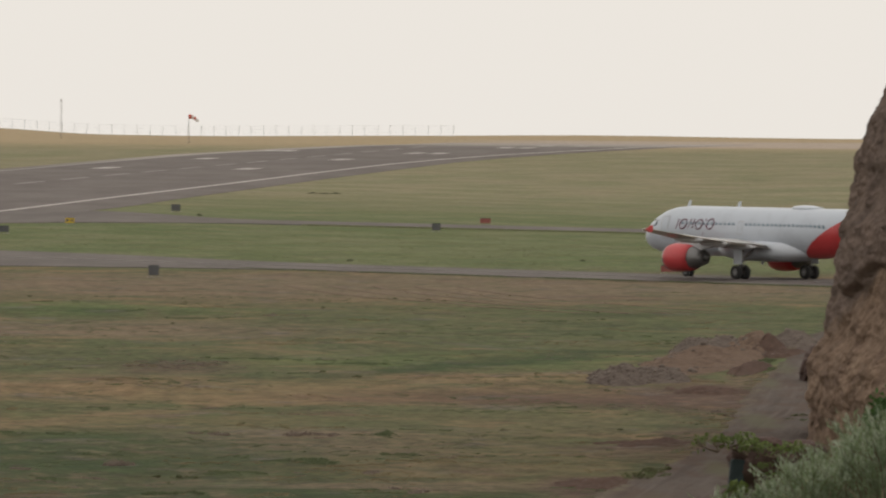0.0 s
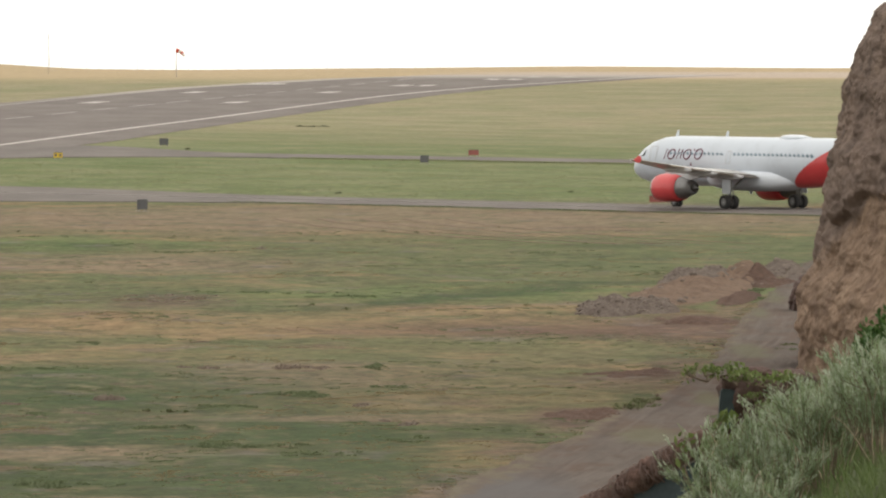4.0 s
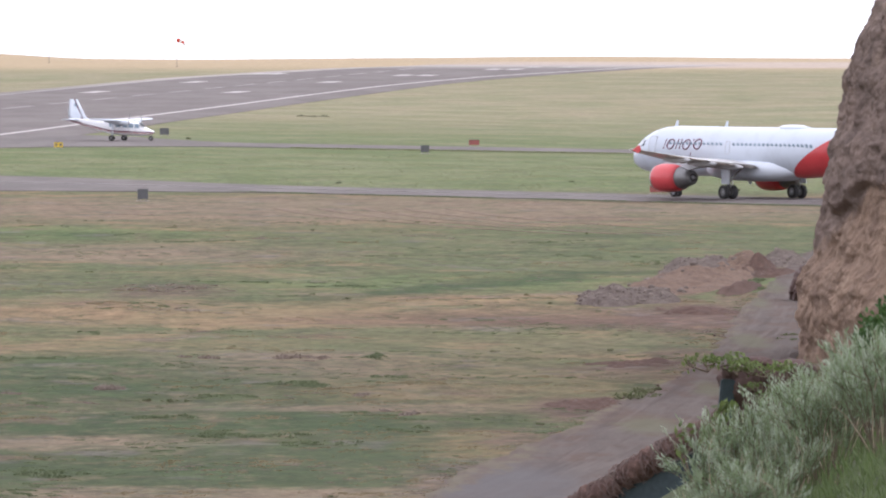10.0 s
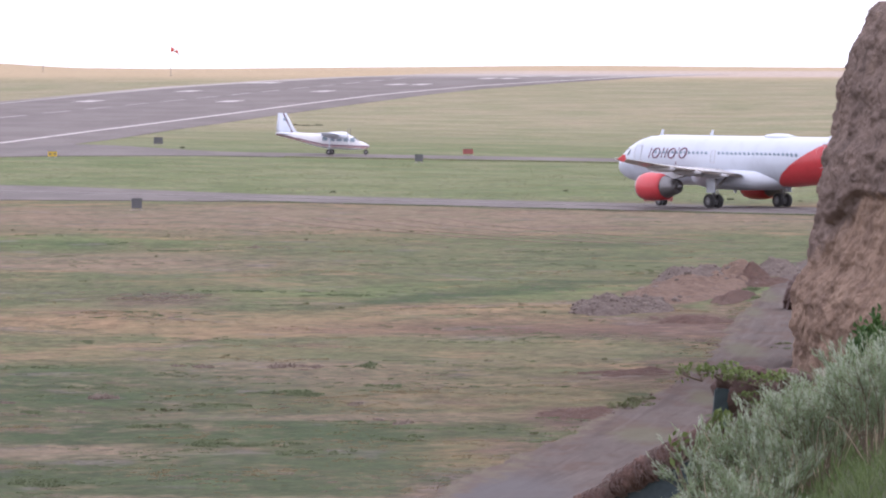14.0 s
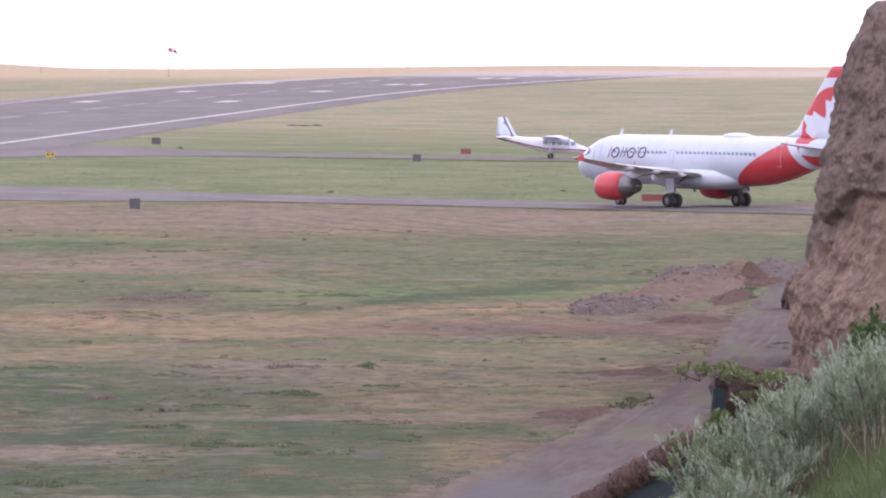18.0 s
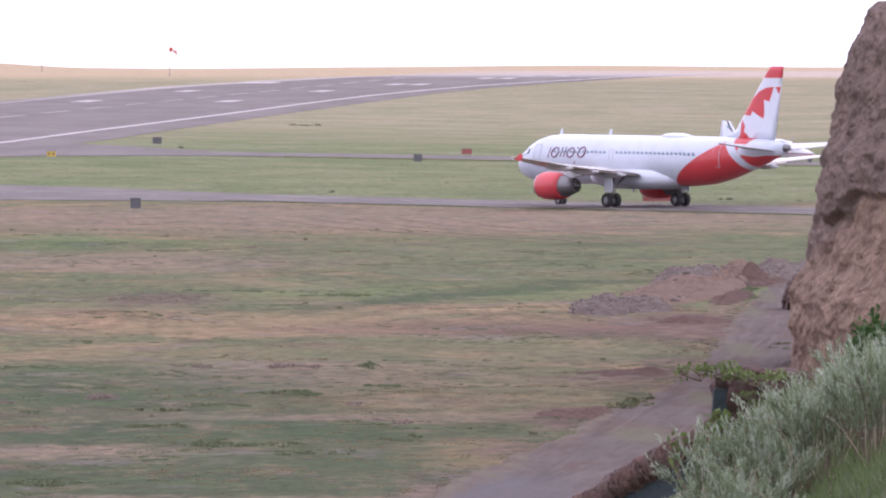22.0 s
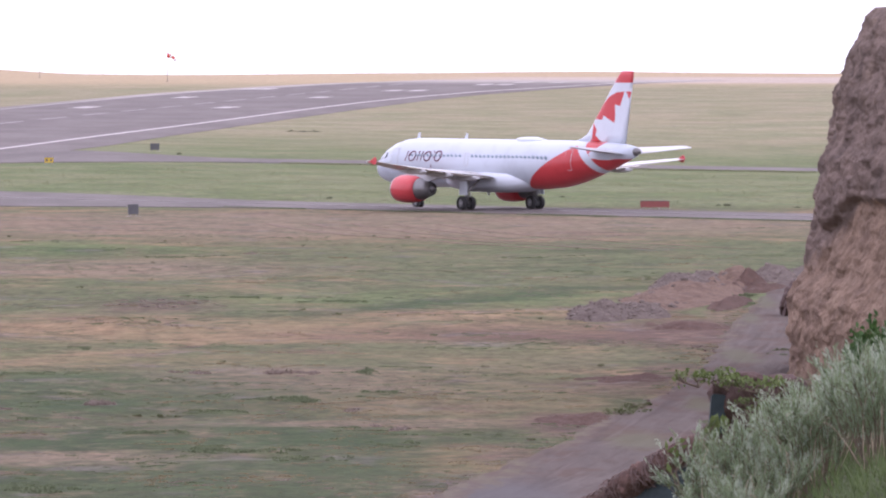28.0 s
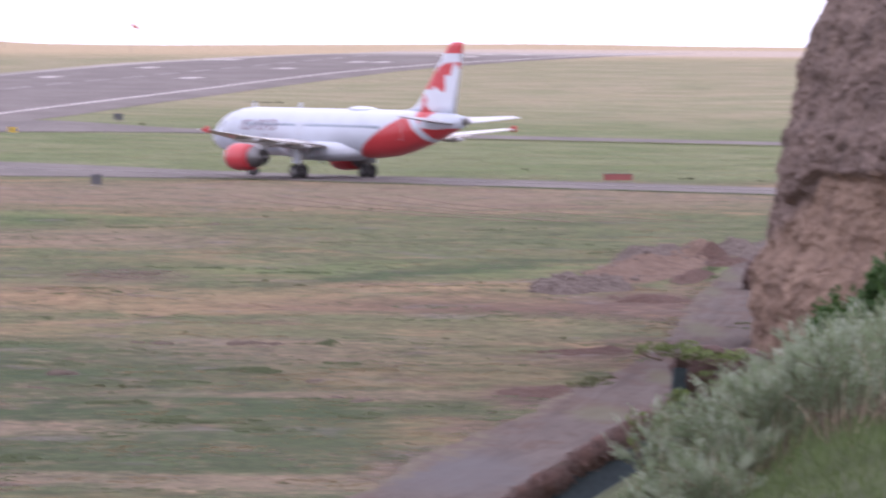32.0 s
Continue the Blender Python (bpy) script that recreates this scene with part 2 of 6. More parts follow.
def track_material():
    """Rutted bare earth: long streaks along the way, loose brown soil, a grassy spot."""
    k = Nodes("dirt_track_earth")
    p = k.place
    c = k.mix(k.ramp(k.noise(k.stretch(p, 1.1, 0.06), 1.0, 5, 0.65), 0.3, 0.7), (0.077, 0.062, 0.053), (0.097, 0.079, 0.067))
    c = k.mix(k.math("MULTIPLY", k.ramp(k.noise(k.stretch(p, 1, 0.3), 0.5, 5), 0.45, 0.60), 0.8), c, (0.080, 0.052, 0.039))
    c = k.mix(k.math("MULTIPLY", k.ramp(k.noise(k.stretch(p, 1, 0.25), 1.9, 5, 0.7), 0.5, 0.72), 0.5), c, (0.048, 0.036, 0.031))
    # ruts and trodden lines that follow the bend of the track
    x, y, z = k.split(p)
    s = k.math("MULTIPLY", k.math("SUBTRACT", y, 480.0), 0.01)
    bend = k.math("ADD", k.math("MULTIPLY", k.math("ADD", k.math("MULTIPLY", k.math("ADD", k.math("MULTIPLY", s, 0.181), -1.488), s), 7.586), s), 14.257)
    along = k.n.new("ShaderNodeCombineXYZ")
    k.l.new(k.math("SUBTRACT", x, bend), along.inputs["X"])
    k.l.new(k.math("MULTIPLY", y, 0.03), along.inputs["Y"])
    u = along.outputs["Vector"]
    c = k.mix(k.math("MULTIPLY", k.ramp(k.noise(u, 1.4, 4, 0.6), 0.50, 0.66), 0.7), c, (0.056, 0.040, 0.034))
    c = k.mix(k.math("MULTIPLY", k.ramp(k.noise(k.vec("ADD", u, (7.3, 2.0, 0)), 1.7, 4, 0.6), 0.52, 0.66), 0.6), c, (0.112, 0.090, 0.078))
    w = k.vec("ADD", p, k.vec("MULTIPLY", k.vec("SUBTRACT", k.noise(p, 0.7, 4, 0.6, True), (0.5, 0.5, 0.5)), (2.5, 8.0, 0.0)))
    for cx, cy, rx, ry in ((8.6, 410, 1.3, 8), (15.6, 505, 0.9, 9), (12.0, 447, 0.6, 8), (19.7, 597, 0.7, 14), (17.9, 568, 0.6, 12)):
        c = k.mix(k.math("MULTIPLY", k.patch(w, cx, cy, rx, ry), 0.65), c, (0.095, 0.092, 0.052))
    c = k.mix(k.math("MULTIPLY", k.patch(w, 2.2, 362, 3.0, 14), 0.7), c, (0.088, 0.083, 0.084))     # bluish grit
    # thin dry grass that creeps in over the outer verge
    creep = k.math("ADD", k.math("SUBTRACT", x, bend), k.math("MULTIPLY", k.noise(k.stretch(p, 1, 0.22), 0.9, 6, 0.7), 4.4))
    straw = k.mix(k.ramp(k.noise(k.stretch(p, 0.5, 0.12), 2.0, 5, 0.7), 0.42, 0.6), (0.118, 0.098, 0.064), (0.088, 0.064, 0.050))
    c = k.mix(k.math("MULTIPLY", k.ramp(creep, 0.75, -0.4), 0.85), c, straw)
    return k.done(c, 0.95, bump=k.noise(k.stretch(p, 1, 0.3), 2.2, 6, 0.7), deep=0.04, spec=0.10)


def earth_material(name, a, b, scale=0.9, deep=0.12, own=False):
    k = Nodes(name)
    p = k.own if own else k.place
    c = k.mix(k.ramp(k.noise(p, scale, 6, 0.65), 0.35, 0.68), a, b)
    c = k.mix(k.math("MULTIPLY", k.ramp(k.noise(p, scale * 9, 4, 0.7), 0.48, 0.7), 0.5), c, tuple(v * 0.55 for v in a))
    c = k.mix(k.math("MULTIPLY", k.ramp(k.noise(p, scale * 2.7, 5, 0.7), 0.5, 0.66), 0.55), c, tuple(v * 1.4 for v in a))
    return k.done(c, 0.95, bump=k.noise(p, scale * 4, 6, 0.7), deep=deep, spec=0.1)


def cliff_material():
    k = Nodes("layered_cliff_rock")
    p = k.own
    x, y, z = k.split(p)
    lower = k.mix(k.ramp(k.noise(p, 0.5, 6, 0.65), 0.36, 0.66), (0.305, 0.220, 0.161), (0.225, 0.162, 0.122))
    upper = k.mix(k.ramp(k.noise(p, 0.45, 6, 0.65), 0.36, 0.66), (0.24, 0.182, 0.153), (0.165, 0.128, 0.110))
    rag = k.math("MULTIPLY", k.noise(p, 0.5, 5), 2.0)
    edge = k.math("ADD", k.math("SUBTRACT", z, k.math("MULTIPLY", x, 1.4)), rag)
    facets = k.noise(k.stretch(k.vec("ADD", p, k.vec("MULTIPLY", k.noise(p, 1.3, 3, 0.6, True), (1.2, 1.2, 1.2))), 1.0, 0.6, 1.5), 0.9, 3, 0.5)
    upper = k.mix(k.math("MULTIPLY", k.ramp(facets, 0.44, 0.62), 0.35), upper, (0.085, 0.068, 0.060))
    # runnels that the rain has cut down the earth
    run = k.n.new("ShaderNodeCombineXYZ")
    k.l.new(k.math("SUBTRACT", x, k.math("MULTIPLY", z, 0.62)), run.inputs["X"])
    k.l.new(k.math("MULTIPLY", y, 0.3), run.inputs["Y"])
    k.l.new(k.math("MULTIPLY", z, 0.16), run.inputs["Z"])
    runnel = k.noise(run.outputs["Vector"], 2.8, 6, 0.72)
    upper = k.mix(k.math("MULTIPLY", k.ramp(runnel, 0.47, 0.36), 0.5), upper, (0.20, 0.158, 0.13))
    lower = k.mix(k.math("MULTIPLY", k.ramp(runnel, 0.48, 0.60), 0.62), lower, (0.168, 0.118, 0.092))
    lower = k.mix(k.math("MULTIPLY", k.ramp(runnel, 0.44, 0.32), 0.5), lower, (0.35, 0.265, 0.198))
    c = k.mix(k.math("MAXIMUM", k.ramp(edge, -19.5, -18.9), k.ramp(k.math("ADD", z, rag), 9.3, 9.7)), lower, upper)
    # bands of paler earth that run down across the face
    slant = k.noise(k.stretch(k.vec("ADD", p, (0, 0, 0)), 0.9, 0.9, 0.25), 0.8, 5, 0.7)
    c = k.mix(k.math("MULTIPLY", k.ramp(slant, 0.54, 0.68), 0.5), c, (0.285, 0.215, 0.165))
    c = k.mix(k.math("MULTIPLY", k.ramp(k.cells(p, 1.9), 0.25, 0.05), 0.4), c, (0.18, 0.15, 0.13))
    c = k.mix(k.math("MULTIPLY", k.ramp(k.noise(p, 2.6, 5, 0.7), 0.55, 0.72), 0.2), c, (0.085, 0.06, 0.05))
    return k.done(c, 0.95, bump=k.math("ADD", k.noise(p, 2.2, 7, 0.72), k.cells(p, 2.4)), deep=0.26, spec=0.02)


def stone_material(name, a, b):
    k = Nodes(name)
    c = k.mix(k.island(), a, b)
    c = k.mix(k.math("MULTIPLY", k.ramp(k.noise(k.place, 6, 5, 0.7), 0.4, 0.7), 0.6), c, tuple(v * 0.5 for v in a))
    return k.done(c, 0.9, bump=k.noise(k.place, 9, 5), deep=0.03, spec=0.3)


def leaf_material(name, a, b, c0, rough=0.65, thin=0.25):
    k = Nodes(name)
    c = k.mix(k.island(), a, b)
    c = k.mix(k.math("MULTIPLY", k.ramp(k.noise(k.place, 3, 3), 0.4, 0.65), 0.6), c, c0)
    m = k.done(c, rough, spec=0.3)
    k.shader.inputs["Subsurface Weight"].default_value = 0.0
    glow = k.n.new("ShaderNodeBsdfTranslucent")
    k.put(c, glow.inputs["Color"])
    both = k.n.new("ShaderNodeMixShader")
    both.inputs["Fac"].default_value = thin
    k.l.new(k.shader.outputs[0], both.inputs[1])
    k.l.new(glow.outputs[0], both.inputs[2])
    k.l.new(both.outputs[0], k.n["Material Output"].inputs["Surface"])
    return m


def livery_material():
    """White body with a red sweep across the tail, a pale band and a second red sweep behind it."""
    k = Nodes("airliner_paint")
    x, y, z = k.split(k.own)
    bow = k.math("MULTIPLY", k.math("POWER", k.math("ABSOLUTE", k.math("SUBTRACT", z, 1.6)), 1.35), 1.02)
    front = k.math("SUBTRACT", -4.6, bow)
    back = k.math("SUBTRACT", k.math("MULTIPLY", z, 0.95), 16.4)
    red = k.math("MULTIPLY", k.ramp(k.math("SUBTRACT", front, x), 0, 0.06), k.ramp(k.math("SUBTRACT", x, back), 0, 0.06))
    rear = k.math("SUBTRACT", -13.3, k.math("MULTIPLY", k.math("SUBTRACT", z, 5.0), 0.8))
    low = k.ramp(z, 4.5, 4.4)
    eye = k.math("ADD", k.math("POWER", k.math("ABSOLUTE", k.math("MULTIPLY", k.math("ADD", x, 14.5), 0.6)), 2.0), k.math("POWER", k.math("ABSOLUTE", k.math("MULTIPLY", k.math("SUBTRACT", z, 4.87), 1.9)), 2.0))
    tail = k.math("MULTIPLY", k.ramp(k.math("SUBTRACT", k.math("SUBTRACT", back, 0.9), x), 0, 0.06), k.math("MAXIMUM", low, k.ramp(k.math("SUBTRACT", x, rear), 0, 0.06)))
    tail = k.math("MULTIPLY", tail, k.ramp(eye, 0.95, 1.05))
    mask = k.math("MAXIMUM", red, tail)
    white = k.mix(k.ramp(k.noise(k.own, 0.8, 5), 0.45, 0.8), (0.51, 0.555, 0.62), (0.46, 0.50, 0.56))
    belly = k.ramp(z, 2.4, 1.9)
    white = k.mix(k.math("MULTIPLY", belly, 0.5), white, (0.55, 0.55, 0.57))
    scarlet = k.mix(k.ramp(k.noise(k.own, 1.5), 0.4, 0.8), (0.48, 0.048, 0.052), (0.43, 0.042, 0.046))
    return k.done(k.mix(mask, white, scarlet), 0.32)


def islander_material():
    k = Nodes("commuter_plane_paint")
    x, y, z = k.split(k.own)
    white = k.mix(k.ramp(k.noise(k.own, 1.2, 5), 0.45, 0.8), (0.82, 0.82, 0.83), (0.70, 0.70, 0.72))
    mid = k.math("ADD", 1.02, k.math("MULTIPLY", k.math("MAXIMUM", k.math("SUBTRACT", -0.6, x), 0), 0.17))
    off = k.math("SUBTRACT", z, mid)
    dark = k.math("MULTIPLY", k.ramp(off, -0.01, 0.0), k.ramp(off, 0.12, 0.11))
    thin = k.math("MULTIPLY", k.ramp(off, -0.13, -0.12), k.ramp(off, -0.05, -0.06))
    c = k.mix(dark, white, (0.16, 0.03, 0.06))
    c = k.mix(k.math("MULTIPLY", thin, 0.8), c, (0.50, 0.16, 0.10))
    return k.done(c, 0.35)


M_GROUND = ground_material()
M_RUNWAY = tarmac_material("runway_asphalt", (0.108, 0.090, 0.081), (0.142, 0.121, 0.110))
M_TAXI = tarmac_material("taxiway_asphalt", (0.102, 0.087, 0.079), (0.138, 0.119, 0.108))
M_TRACK = track_material()
M_FAINT = plain("faded_white_marking", (0.25, 0.225, 0.215), 0.8, grain=1.0, wear=0.2)
M_RUT = earth_material("pale_rut_straw", (0.165, 0.122, 0.086), (0.135, 0.10, 0.072), 0.8, 0.05)
M_LINE = plain("worn_white_marking", (0.42, 0.385, 0.36), 0.8, grain=1.0, wear=0.2)
M_EARTH = earth_material("heaped_brown_earth", (0.165, 0.114, 0.083), (0.118, 0.080, 0.060), 0.7, 0.25)
M_SOIL = earth_material("dark_red_brown_soil", (0.092, 0.057, 0.043), (0.070, 0.043, 0.034), 0.7, 0.15)
M_WIRE = stone_material("rusty_wire", (0.20, 0.142, 0.122), (0.12, 0.082, 0.070))
M_CREEPER = earth_material("dry_creeper", (0.15, 0.095, 0.078), (0.09, 0.058, 0.050), 5.0, 0.05)
M_RAIL = plain("weathered_rail", (0.20, 0.185, 0.17), 0.8, wear=0.3)
M_RUBBLE = earth_material("grey_brown_rubble", (0.140, 0.113, 0.096), (0.100, 0.078, 0.066), 1.2, 0.2)
M_STONE = stone_material("rubble_stone", (0.195, 0.16, 0.135), (0.115, 0.09, 0.075))
M_BANK = stone_material("brown_bank_stone", (0.098, 0.062, 0.052), (0.066, 0.043, 0.037))
M_CLIFF = cliff_material()
M_SAGE = leaf_material("silver_sage_leaf", (0.285, 0.35, 0.21), (0.14, 0.19, 0.088), (0.215, 0.275, 0.15), 0.65, 0.38)
M_TIP = leaf_material("silver_young_leaf", (0.41, 0.455, 0.35), (0.28, 0.33, 0.225), (0.34, 0.385, 0.28), 0.65, 0.38)
M_TWIG = earth_material("brown_twig", (0.16, 0.125, 0.09), (0.10, 0.08, 0.06), 4, 0.01, True)
M_STEM = earth_material("dry_stem", (0.44, 0.36, 0.26), (0.32, 0.26, 0.185), 4, 0.01, True)
M_GREEN = leaf_material("bright_green_leaf", (0.10, 0.135, 0.04), (0.15, 0.19, 0.055), (0.065, 0.085, 0.03))
M_DARKLEAF = leaf_material("dark_green_leaf", (0.05, 0.10, 0.028), (0.085, 0.15, 0.04), (0.03, 0.06, 0.02))
M_BLADE = leaf_material("field_grass_blade", (0.118, 0.142, 0.076), (0.14, 0.162, 0.088), (0.10, 0.12, 0.062), 0.9)
M_DEAD = leaf_material("dead_weed_blade", (0.24, 0.196, 0.16), (0.20, 0.162, 0.135), (0.21, 0.172, 0.138), 0.9)
M_DARKTUFT = leaf_material("dark_tussock_blade", (0.07, 0.075, 0.045), (0.09, 0.092, 0.058), (0.06, 0.062, 0.04), 0.9)
M_VERGE = leaf_material("tussock_blade", (0.20, 0.215, 0.11), (0.165, 0.19, 0.09), (0.22, 0.21, 0.12))
M_STRAW = leaf_material("dry_grass_blade", (0.25, 0.20, 0.12), (0.21, 0.17, 0.10), (0.18, 0.15, 0.085), 0.9)
M_TEAL = plain("dark_teal_sheet", (0.022, 0.036, 0.040), 0.7)
M_WEED = leaf_material("weed_leaf", (0.125, 0.14, 0.06), (0.10, 0.12, 0.05), (0.15, 0.15, 0.08))
M_LAWN = leaf_material("slope_grass_blade", (0.085, 0.125, 0.038), (0.115, 0.15, 0.05), (0.06, 0.08, 0.03))
M_AIRLINER = livery_material()
M_ISLANDER = islander_material()
M_WHITE = plain("white_aircraft_paint", (0.62, 0.66, 0.72), 0.35, grain=1.5, wear=0.05)
M_GREY = plain("grey_wing_paint", (0.46, 0.46, 0.475), 0.35, grain=2.0, wear=0.1)
M_WING = plain("glossy_grey_wing", (0.50, 0.475, 0.455), 0.3, grain=2.0, wear=0.1)
M_CREAM = plain("cream_flap_paint", (0.74, 0.68, 0.60), 0.4, grain=2.0)
M_RED = plain("scarlet_paint", (0.53, 0.058, 0.064), 0.35, grain=2.0, wear=0.06)
M_METAL = plain("dull_bare_metal", (0.42, 0.41, 0.40), 0.4, 0.8, grain=4.0)
M_DARKMETAL = plain("burnt_dark_metal", (0.22, 0.215, 0.215), 0.45, 0.7, grain=4.0)
M_RUBBER = plain("black_tyre_rubber", (0.035, 0.034, 0.034), 0.85)
M_GLASS = plain("dark_cabin_glass", (0.05, 0.07, 0.09), 0.12, grain=1.0)
M_CABIN = plain("sky-lit_cabin_glass", (0.31, 0.39, 0.46), 0.15, grain=1.0)
M_PLUM = plain("plum_lettering", (0.13, 0.028, 0.062), 0.4)
M_SIGNBACK = plain("black_sign_back", (0.105, 0.105, 0.11), 0.7)
M_SIGNRED = plain("red_sign_face", (0.28, 0.085, 0.075), 0.6)
M_SIGNYELLOW = plain("yellow_sign_face", (0.62, 0.42, 0.03), 0.5)
M_POST = plain("weathered_post", (0.30, 0.27, 0.24), 0.8)
M_GALV = plain("galvanised_post", (0.50, 0.485, 0.455), 0.6)
M_SOCKRED = plain("faded_red_cloth", (0.55, 0.10, 0.06), 0.9)
M_SOCKWHITE = plain("white_cloth", (0.72, 0.66, 0.62), 0.9)

# ------------------------------------------------------------------ mesh helpers


def mesh_object(name, bm, material, smooth=False):
    data = bpy.data.meshes.new(name)
    bm.normal_update()
    if smooth:
        for f in bm.faces:
            f.smooth = True
    bm.to_mesh(data)
    bm.free()
    data.materials.append(material)
    return new(name, data)


def part(name, bm, material, parent, label="", smooth=False):
    ob = mesh_object(name, bm, material, smooth)
    ob.parent = parent
    return tagged(ob, label)


def from_arrays(name, verts, faces, material, smooth=False):
    data = bpy.data.meshes.new(name)
    data.from_pydata(verts, [], faces)
    data.materials.append(material)
    if smooth:
        data.polygons.foreach_set("use_smooth", [True] * len(data.polygons))
    data.update()
    return new(name, data)


def box(bm, x0, x1, y0, y1, z0, z1, bevel=0.0):
    made = bmesh.ops.create_cube(bm, size=1)["verts"]
    bmesh.ops.scale(bm, vec=(x1 - x0, y1 - y0, z1 - z0), verts=made)
    bmesh.ops.translate(bm, vec=((x0 + x1) / 2, (y0 + y1) / 2, (z0 + z1) / 2), verts=made)
    if bevel:
        edges = list({e for v in made for e in v.link_edges})
        bmesh.ops.bevel(bm, geom=edges, offset=bevel, segments=2, affect="EDGES")
    return bm


def tube(bm, a, b, ra, rb=None, n=10):
    a, b, rb = Vector(a), Vector(b), ra if rb is None else rb
    turn = (b - a).to_track_quat("Z", "Y").to_matrix()
    rings = [[bm.verts.new(p + turn @ Vector((r * math.cos(6.2832 * i / n), r * math.sin(6.2832 * i / n), 0)))
              for i in range(n)] for p, r in ((a, ra), (b, rb))]
    for i in range(n):
        bm.faces.new((rings[0][i], rings[0][(i + 1) % n], rings[1][(i + 1) % n], rings[1][i]))
    bm.faces.new(rings[0][::-1])
    bm.faces.new(rings[1])
    return bm


def loft(bm, rings, closed=True):
    """Skin over rings of equal count; the ends are capped."""
    rows = [[bm.verts.new(p) for p in ring] for ring in rings]
    n = len(rows[0])
    for a, b in zip(rows, rows[1:]):
        for i in range(n):
            bm.faces.new((a[i], a[(i + 1) % n], b[(i + 1) % n], b[i]))
    if closed:
        bm.faces.new(rows[0][::-1])
        bm.faces.new(rows[-1])
    return bm


def between(x, table):
    return float(np.interp(x, [a for a, *_ in table], [b for _, b in table]))


def ease(a, b, x):
    t = min(1.0, max(0.0, (x - a) / (b - a)))
    return t * t * (3 - 2 * t)


# ------------------------------------------------------------------ the lie of the land
RISE = 140 / 17850


def land(x, y):
    """Height of the ground: an airfield that rises gently to a far brow, and the hillside under the camera."""
    z = between(y, ((-9000, 0), (0, 0), (2060, RISE * 2060), (2340, 17.45), (2460, 18.02), (2530, 18.2), (2600, 18.1), (2800, 12), (4000, -25), (9000, -25)))
    z += 1.6 * ease(-86, -125, x) * ease(2000, 2500, y) * ease(3000, 2540, y)
    if 2280 < y < 2900:      # the brow dips on one side and swells on the other
        z += ease(2280, 2500, y) * ease(2900, 2560, y) * (0.45 * math.exp(-((x - 38) / 34) ** 2) - 0.4 * math.exp(-((x + 62) / 30) ** 2))
    z -= 0.0167 * min(90, max(0, x + 42)) * ease(930, 1060, y) * (1 - ease(1200, 1600, y))
    if 240 < y < 820:
        fade = ease(240, 300, y) * (1 - ease(720, 800, y)) * (1 - 0.75 * ease(13, 18, x))
        z += fade * 0.18 * noise.noise((x * 0.09, y * 0.045, 3.0)) + fade * 0.05 * noise.noise((x * 0.3, y * 0.15, 7.0))
    if y < 260:
        hill = between(y, ((-300, 20), (0, 16.6), (60, 15.0), (80, 14.3), (120, 11.6), (150, 9.3), (170, 6.5), (230, 1.2), (260, 1.0)))
        hill += 0.95 * ease(0.9, 2.7, x) * ease(30, 55, y) * ease(110, 84, y)
        hill += 3.0 * ease(4, 30, x) * ease(200, 90, y)
        hill -= 2.5 * ease(-1, -40, x) * ease(20, 60, y)
        z = max(z, hill)
    return z


def sheet(name, rows, material, lift, across=4, skirt=0.2, flare=0.0):
    """A paved strip laid on the ground; rows of (x left, y left, x right, y right), with a skirt at the edges."""
    verts, faces, n = [], [], across + 3
    for xa, ya, xb, yb in rows:
        for i in range(n):
            u = min(1, max(0, (i - 1) / across))
            x, y = xa + (xb - xa) * u + flare * ((i == n - 1) - (i == 0)), ya + (yb - ya) * u
            verts.append((x, y, land(x, y) + (lift if 0 < i < n - 1 else -skirt)))
    for r in range(len(rows) - 1):
        for i in range(n - 1):
            a = r * n + i
            faces.append((a, a + 1, a + n + 1, a + n))
    return from_arrays(name, verts, faces, material)


def ground_sheet():
    xs = [-4000, -2000, -900, -450, -260, -180] + [v for v in range(-140, 141, 4)] + [180, 260, 450, 900, 2000, 4000]
    xs = sorted(set(xs) | {-42, 48, -1, 1, 2, 3, 5, 6})
    ys = ([-300, -200, -120, -60] + list(range(-30, 240, 6)) + list(range(240, 820, 5)) + list(range(820, 1260, 10))
          + list(range(1260, 2600, 20)) + [2700, 3000, 3500, 4200, 5500, 8000])
    verts = [(x, y, land(x, y)) for y in ys for x in xs]
    n = len(xs)
    faces = [(r * n + i, r * n + i + 1, r * n + n + i + 1, r * n + n + i) for r in range(len(ys) - 1) for i in range(n - 1)]
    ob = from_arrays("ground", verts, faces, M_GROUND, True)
    tagged(ob, "rolling airfield grass in green, straw and brown patches", "ground", kind="structure")


ground_sheet()

# ------------------------------------------------------------------ runway, taxiways and the dirt track
LEAN = 0.0875


def edge_x(y):
    return -50.8 + LEAN * (y - 1159)


RIGHT_LINE = ((900, 0), (1181, -1.5), (1379, -4.1), (1600, -6.1), (1700, -6.8), (1790, -5.4), (1877, -2.6), (1945, 2.3), (1981, 5.3), (2180, 20))
LEFT_LINE = ((900, -54.0), (1582, -53.9), (1700, -54.8), (1843, -55.6), (1897, -53.0), (1978, -49.9), (2041, -44.9), (2094, -38.8), (2180, -33.8))
SHOULDER = ((900, 9), (1212, 7.5), (1300, 5), (1431, 3.2), (1600, 2.0), (1740, 0.8), (1825, 2.3), (1945, 8), (2180, 27))
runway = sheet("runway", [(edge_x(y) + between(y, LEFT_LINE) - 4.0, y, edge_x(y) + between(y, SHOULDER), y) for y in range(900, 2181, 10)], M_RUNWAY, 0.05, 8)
tagged(runway, "long grey asphalt runway with worn white markings", "runway", kind="structure")


